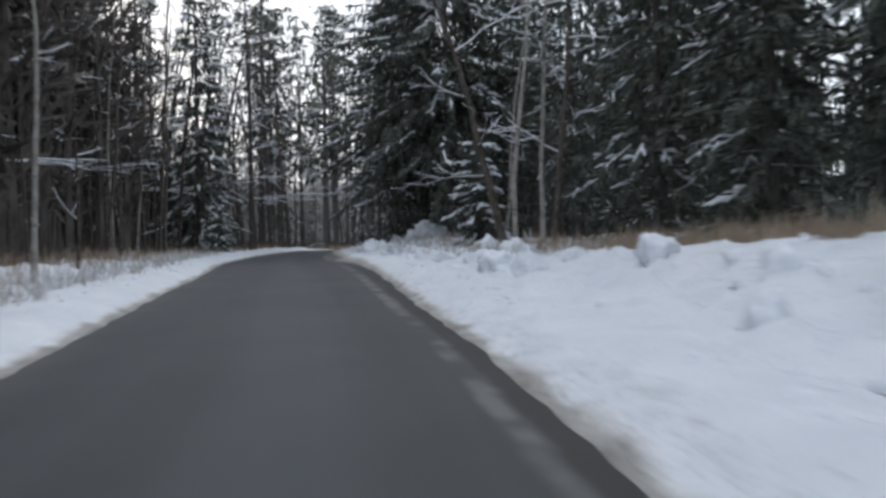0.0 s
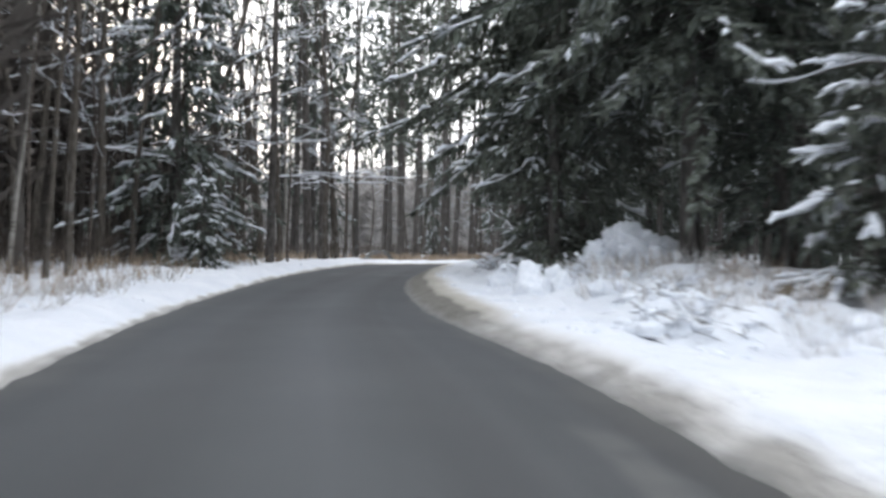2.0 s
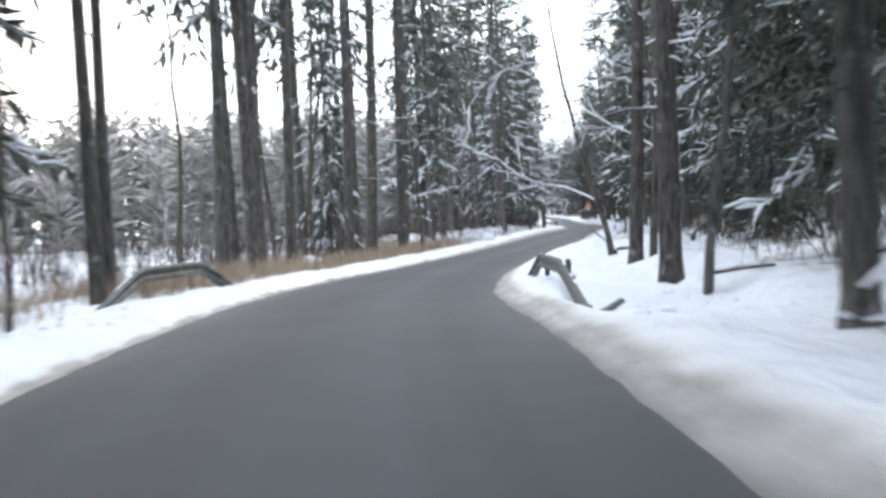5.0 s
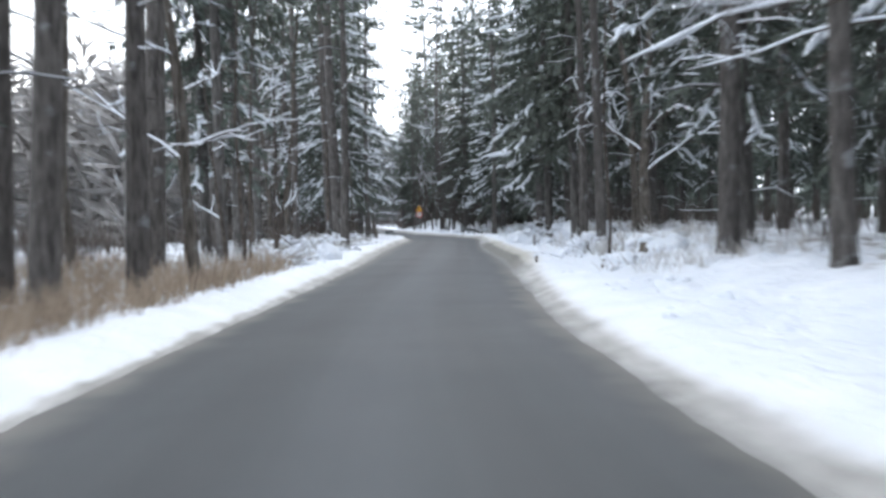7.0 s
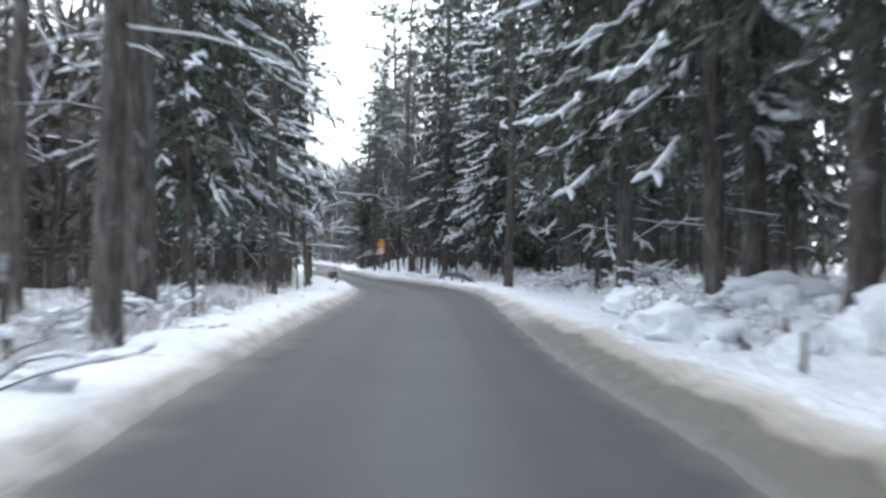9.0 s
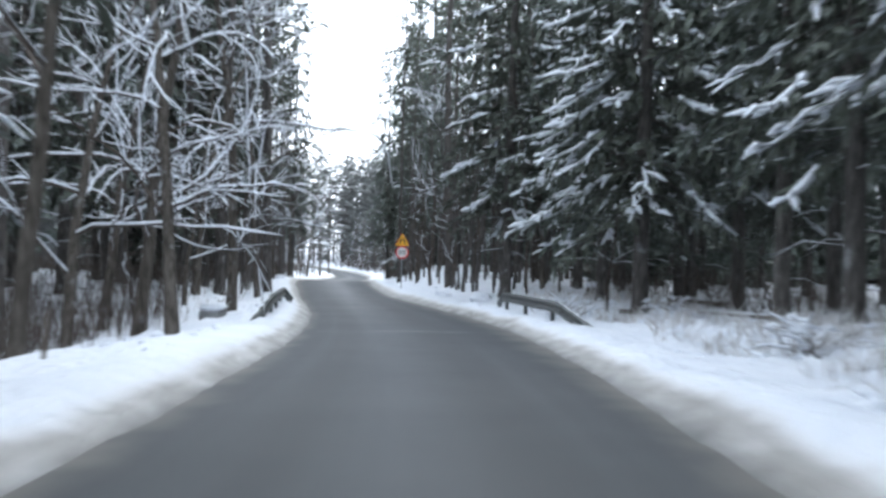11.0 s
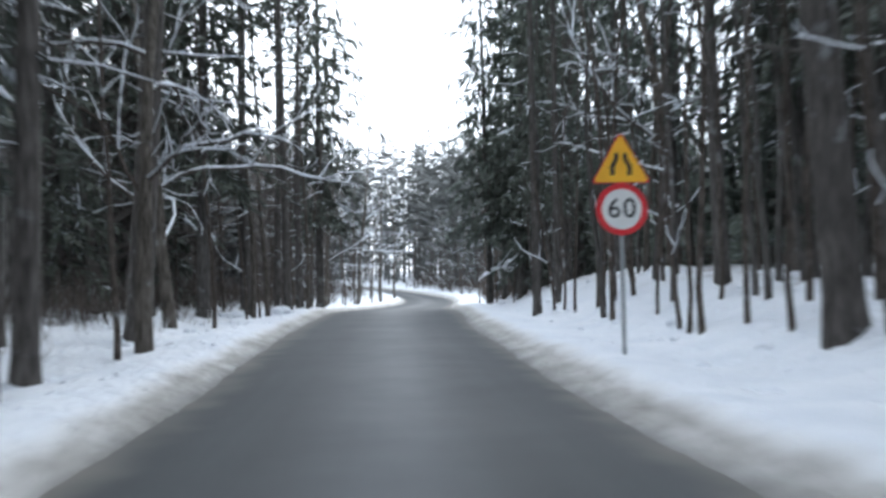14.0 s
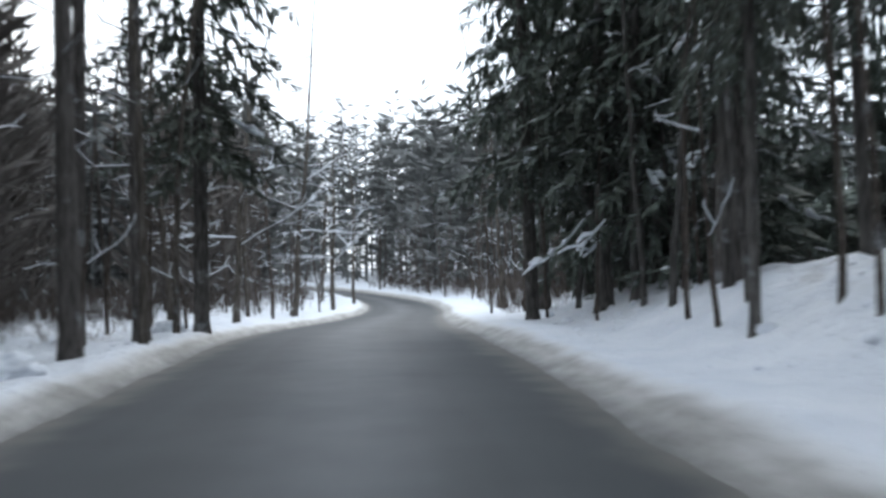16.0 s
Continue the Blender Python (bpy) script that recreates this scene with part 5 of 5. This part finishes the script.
# ------------------------------------------------------------------ the road sign
def disc(name, radius, depth, material, segs=48):
    bm = bmesh.new()
    bmesh.ops.create_cone(bm, cap_ends=True, segments=segs, radius1=radius, radius2=radius, depth=depth)
    bmesh.ops.rotate(bm, verts=bm.verts, matrix=Matrix.Rotation(math.pi / 2, 3, "X"))
    bm.normal_update()
    me = bpy.data.meshes.new(name)
    bm.to_mesh(me)
    bm.free()
    me.materials.append(material)
    return me


def plate(name, outline, depth, material):
    """A flat plate with the outline in x and z."""
    n = len(outline)
    verts = [(x, -depth / 2, z) for x, z in outline] + [(x, depth / 2, z) for x, z in outline]
    faces = [tuple(range(n)), tuple(range(2 * n - 1, n - 1, -1))] + [(i, i + n, (i + 1) % n + n, (i + 1) % n) for i in range(n)]
    return mesh_from(name, verts, faces, material)


def rounded_triangle(side, r):
    h = side * math.sqrt(3) / 2
    corners = [Vector((-side / 2, 0)), Vector((side / 2, 0)), Vector((0, h))]
    c = (corners[0] + corners[1] + corners[2]) / 3
    out = []
    for k, p in enumerate(corners):
        q = p + (c - p).normalized() * (2 * r)
        a = math.atan2((p - c).y, (p - c).x)
        out += [(q.x + r * math.cos(a + w), q.y + r * math.sin(a + w)) for w in np.linspace(-math.pi / 3, math.pi / 3, 7)]
    return out


def build_sign(x, y):
    root = new("road_sign")
    g = float(ground_z(x, y))
    root.matrix_basis = Matrix.Translation((x, y, g)) @ Matrix.Rotation(radians(-6), 4, "Z") @ Matrix.Scale(0.92, 4)
    tagged(root, "yellow warning triangle above round sixty limit on grey post", "road sign")
    low, top = (2.34 - g) / 0.92 - 0.4, (2.34 - g) / 0.92 + 1.13
    s = Soup()
    s.tube([(0, 0.05, -0.4), (0, 0.05, top - 0.1)], [0.032, 0.032], 12)
    part("post", s.mesh("post", POST_STEEL, True), root, "galvanised steel tube")
    zc = low + 0.4
    lim = part("speed_plate", disc("speed_plate", 0.4, 0.012, SIGN_RED), root, "round white plate with a red rim")
    lim.location = (0, 0, zc)
    f = part("face", disc("face", 0.31, 0.012, SIGN_WHITE), lim, "white field")
    f.location = (0, -0.005, 0)
    for ch, dx in (("6", -0.118), ("0", 0.118)):
        cu = bpy.data.curves.new("digit", "FONT")
        cu.body, cu.size, cu.align_x, cu.align_y, cu.extrude, cu.offset = ch, 0.42, "CENTER", "CENTER", 0.002, 0.004
        tmp = bpy.data.objects.new("digit", cu)
        scene.collection.objects.link(tmp)
        bpy.context.view_layer.update()
        me = bpy.data.meshes.new_from_object(tmp.evaluated_get(bpy.context.evaluated_depsgraph_get()))
        bpy.data.objects.remove(tmp)
        me.materials.clear()
        me.materials.append(SIGN_BLACK)
        d = part("digit", me, lim, "black numeral")
        d.matrix_basis = Matrix.Translation((dx, -0.014, 0)) @ Matrix.Rotation(math.pi / 2, 4, "X")
    tri = part("warning_plate", plate("warning_plate", rounded_triangle(0.92, 0.04), 0.012, SIGN_RED), root, "yellow triangle with a thin red rim")
    tri.location = (0, 0, low + 0.8)
    inner = plate("face", [(a * 0.94, 0.016 + b * 0.94) for a, b in rounded_triangle(0.92, 0.04)], 0.012, SIGN_YELLOW)
    fi = part("face", inner, tri, "orange-yellow field")
    fi.location = (0, -0.005, 0)
    # narrowing road symbol: two bars that close in towards the top
    for sg in (-1, 1):
        o = [(sg * 0.17, 0.12), (sg * 0.1, 0.12), (sg * 0.1, 0.24), (sg * 0.035, 0.36), (sg * 0.035, 0.46), (sg * 0.1, 0.46), (sg * 0.1, 0.38), (sg * 0.17, 0.26)]
        o = o if sg < 0 else o[::-1]
        b = part("symbol_bar", plate("symbol_bar", o[::-1], 0.006, SIGN_BLACK), tri, "black bar")
        b.location = (0, -0.013, 0)
    bk = part("bracket", disc("bracket", 0.06, 0.05, SIGN_BACK, 12), root)
    bk.location = (0, 0.03, zc)
    return root


build_sign(19.04, 223.0)


# ------------------------------------------------------------------ small things on the verge
def marker_post(x, y, h, lean, label):
    s = Soup()
    s.tube([(0, 0, -0.3), (lean * h, 0, h)], [0.035, 0.03], 6)
    ob = new("marker_post", s.mesh("marker_post", STUMP))
    ob.location = (x, y, float(ground_z(x, y)))
    return tagged(ob, label, "post", "short posts")


for x, y, h, ln in ((6.1, 145.8, 0.42, 0.05), (7.6, 148.2, 0.4, 0.0), (1.4, 132.4, 0.18, 0.1), (5.0, 175.2, 0.5, 0.0), (6.2, 181.5, 0.6, 0.05), (7.8, 150.4, 0.35, 0.0)):
    marker_post(x, y, h, ln, "short dark wooden post in the snow")


def fallen_log(x, y, az, l, r, el=0.04, label="dark fallen branch half sunk in snow"):
    root = new("fallen_branch")
    root.location = (x, y, float(ground_z(x, y)))
    tagged(root, label, "branch", "fallen branches")
    s, d = Soup(), unit(az, el)
    mid = Vector((0, 0, 0.12 + max(0.0, el) * l * 0.45))
    run = [mid - d * l / 2, mid + Vector((0, 0, 0.02)), mid + d * l / 2]
    s.tube(run, [r, r * 0.9, r * 0.7], 7)
    for k in range(3):
        q = run[0].lerp(run[2], 0.25 + 0.25 * k)
        e = unit(az + (1.1 if k % 2 else -1.0), 0.5 + 0.2 * k)
        s.tube([q, q + e * l * 0.16], [r * 0.4, r * 0.15], 4)
    part("bough", s.mesh("bough", STUMP, True), root)
    w = Soup()
    w.tube([v + Vector((0, 0, r * 0.85)) for v in (run[0].lerp(run[2], 0.06), run[1], run[0].lerp(run[2], 0.93))], [r * 0.5, r * 0.75, r * 0.3], 6)
    part("snow_cap", w.mesh("snow_cap", TREE_SNOW, True), root, "strip of snow")
    return root


for x, y, az, l, r in ((-2.6, 95.5, 0.4, 1.4, 0.035), (21.6, 196.2, 0.5, 3.0, 0.08),
                       (22.8, 192.0, 2.4, 3.4, 0.07), (24.2, 198.0, 2.0, 2.6, 0.1)):
    fallen_log(x, y, az, l, r)
fallen_log(-1.15, 114.2, 2.7, 1.2, 0.04, 0.75, "bare snow-topped branch leaning out of the snow")
fallen_log(-1.0, 111.5, 0.25, 1.15, 0.06, 0.0, "short log lying in the snow beside a trunk")


def stump(x, y, r, h, label="dark tree stump capped with snow"):
    root = new("tree_stump")
    root.location = (x, y, float(ground_z(x, y)))
    tagged(root, label, "stump", "stumps")
    s = Soup()
    s.tube([(0, 0, -0.25), (0, 0, 0.02), (0.01, 0, h * 0.6), (0, 0.01, h)], [r * 1.5, r * 1.25, r, r * 0.95], 11)
    part("bole", s.mesh("bole", STUMP, True), root)
    w = Soup()
    w.tube([(0, 0, h - 0.01), (0, 0, h + r * 0.35), (0.01, 0, h + r * 0.75), (0, 0, h + r * 0.95)], [r * 1.02, r * 1.1, r * 0.75, r * 0.2], 11)
    part("snow_cap", w.mesh("snow_cap", TREE_SNOW, True), root, "rounded cap of snow")
    return root


for x, y, r, h in ((-1.55, 110.8, 0.1, 0.16), (23.3, 205.1, 0.24, 0.3), (3.1, 131.6, 0.14, 0.22), (4.9, 133.0, 0.2, 0.35), (21.0, 209.6, 0.16, 0.25)):
    stump(x, y, r, h)


def culvert_headwall(x, y, turn):
    """A low concrete end wall of the culvert, with a cushion of snow."""
    root = new("culvert_headwall")
    root.matrix_basis = Matrix.Translation((x, y, float(ground_z(x, y)) - 0.2)) @ Matrix.Rotation(turn, 4, "Z")
    tagged(root, "low grey concrete culvert headwall under snow", "headwall")
    for name, size, z, soft, material, label in (("wall", (0.5, 1.5, 0.9), 0.05, 0.02, CONCRETE, ""), ("snow_cap", (0.6, 1.6, 0.2), 0.58, 0.085, TREE_SNOW, "thick cushion of snow")):
        bm = bmesh.new()
        bmesh.ops.create_cube(bm, size=1.0)
        for v in bm.verts:
            v.co = Vector((v.co.x * size[0], v.co.y * size[1], v.co.z * size[2] + z))
        bmesh.ops.bevel(bm, geom=bm.edges[:], offset=soft, segments=3, affect="EDGES")
        me = bpy.data.meshes.new(name)
        bm.to_mesh(me)
        bm.free()
        me.materials.append(material)
        me.polygons.foreach_set("use_smooth", [name == "snow_cap"] * len(me.polygons))
        part(name, me, root, label)
    return root


culvert_headwall(8.45, 195.4, radians(-10))
for key, ob in protos.items():
    if key not in first:
        for o in (*ob.children_recursive, ob):
            bpy.data.objects.remove(o)
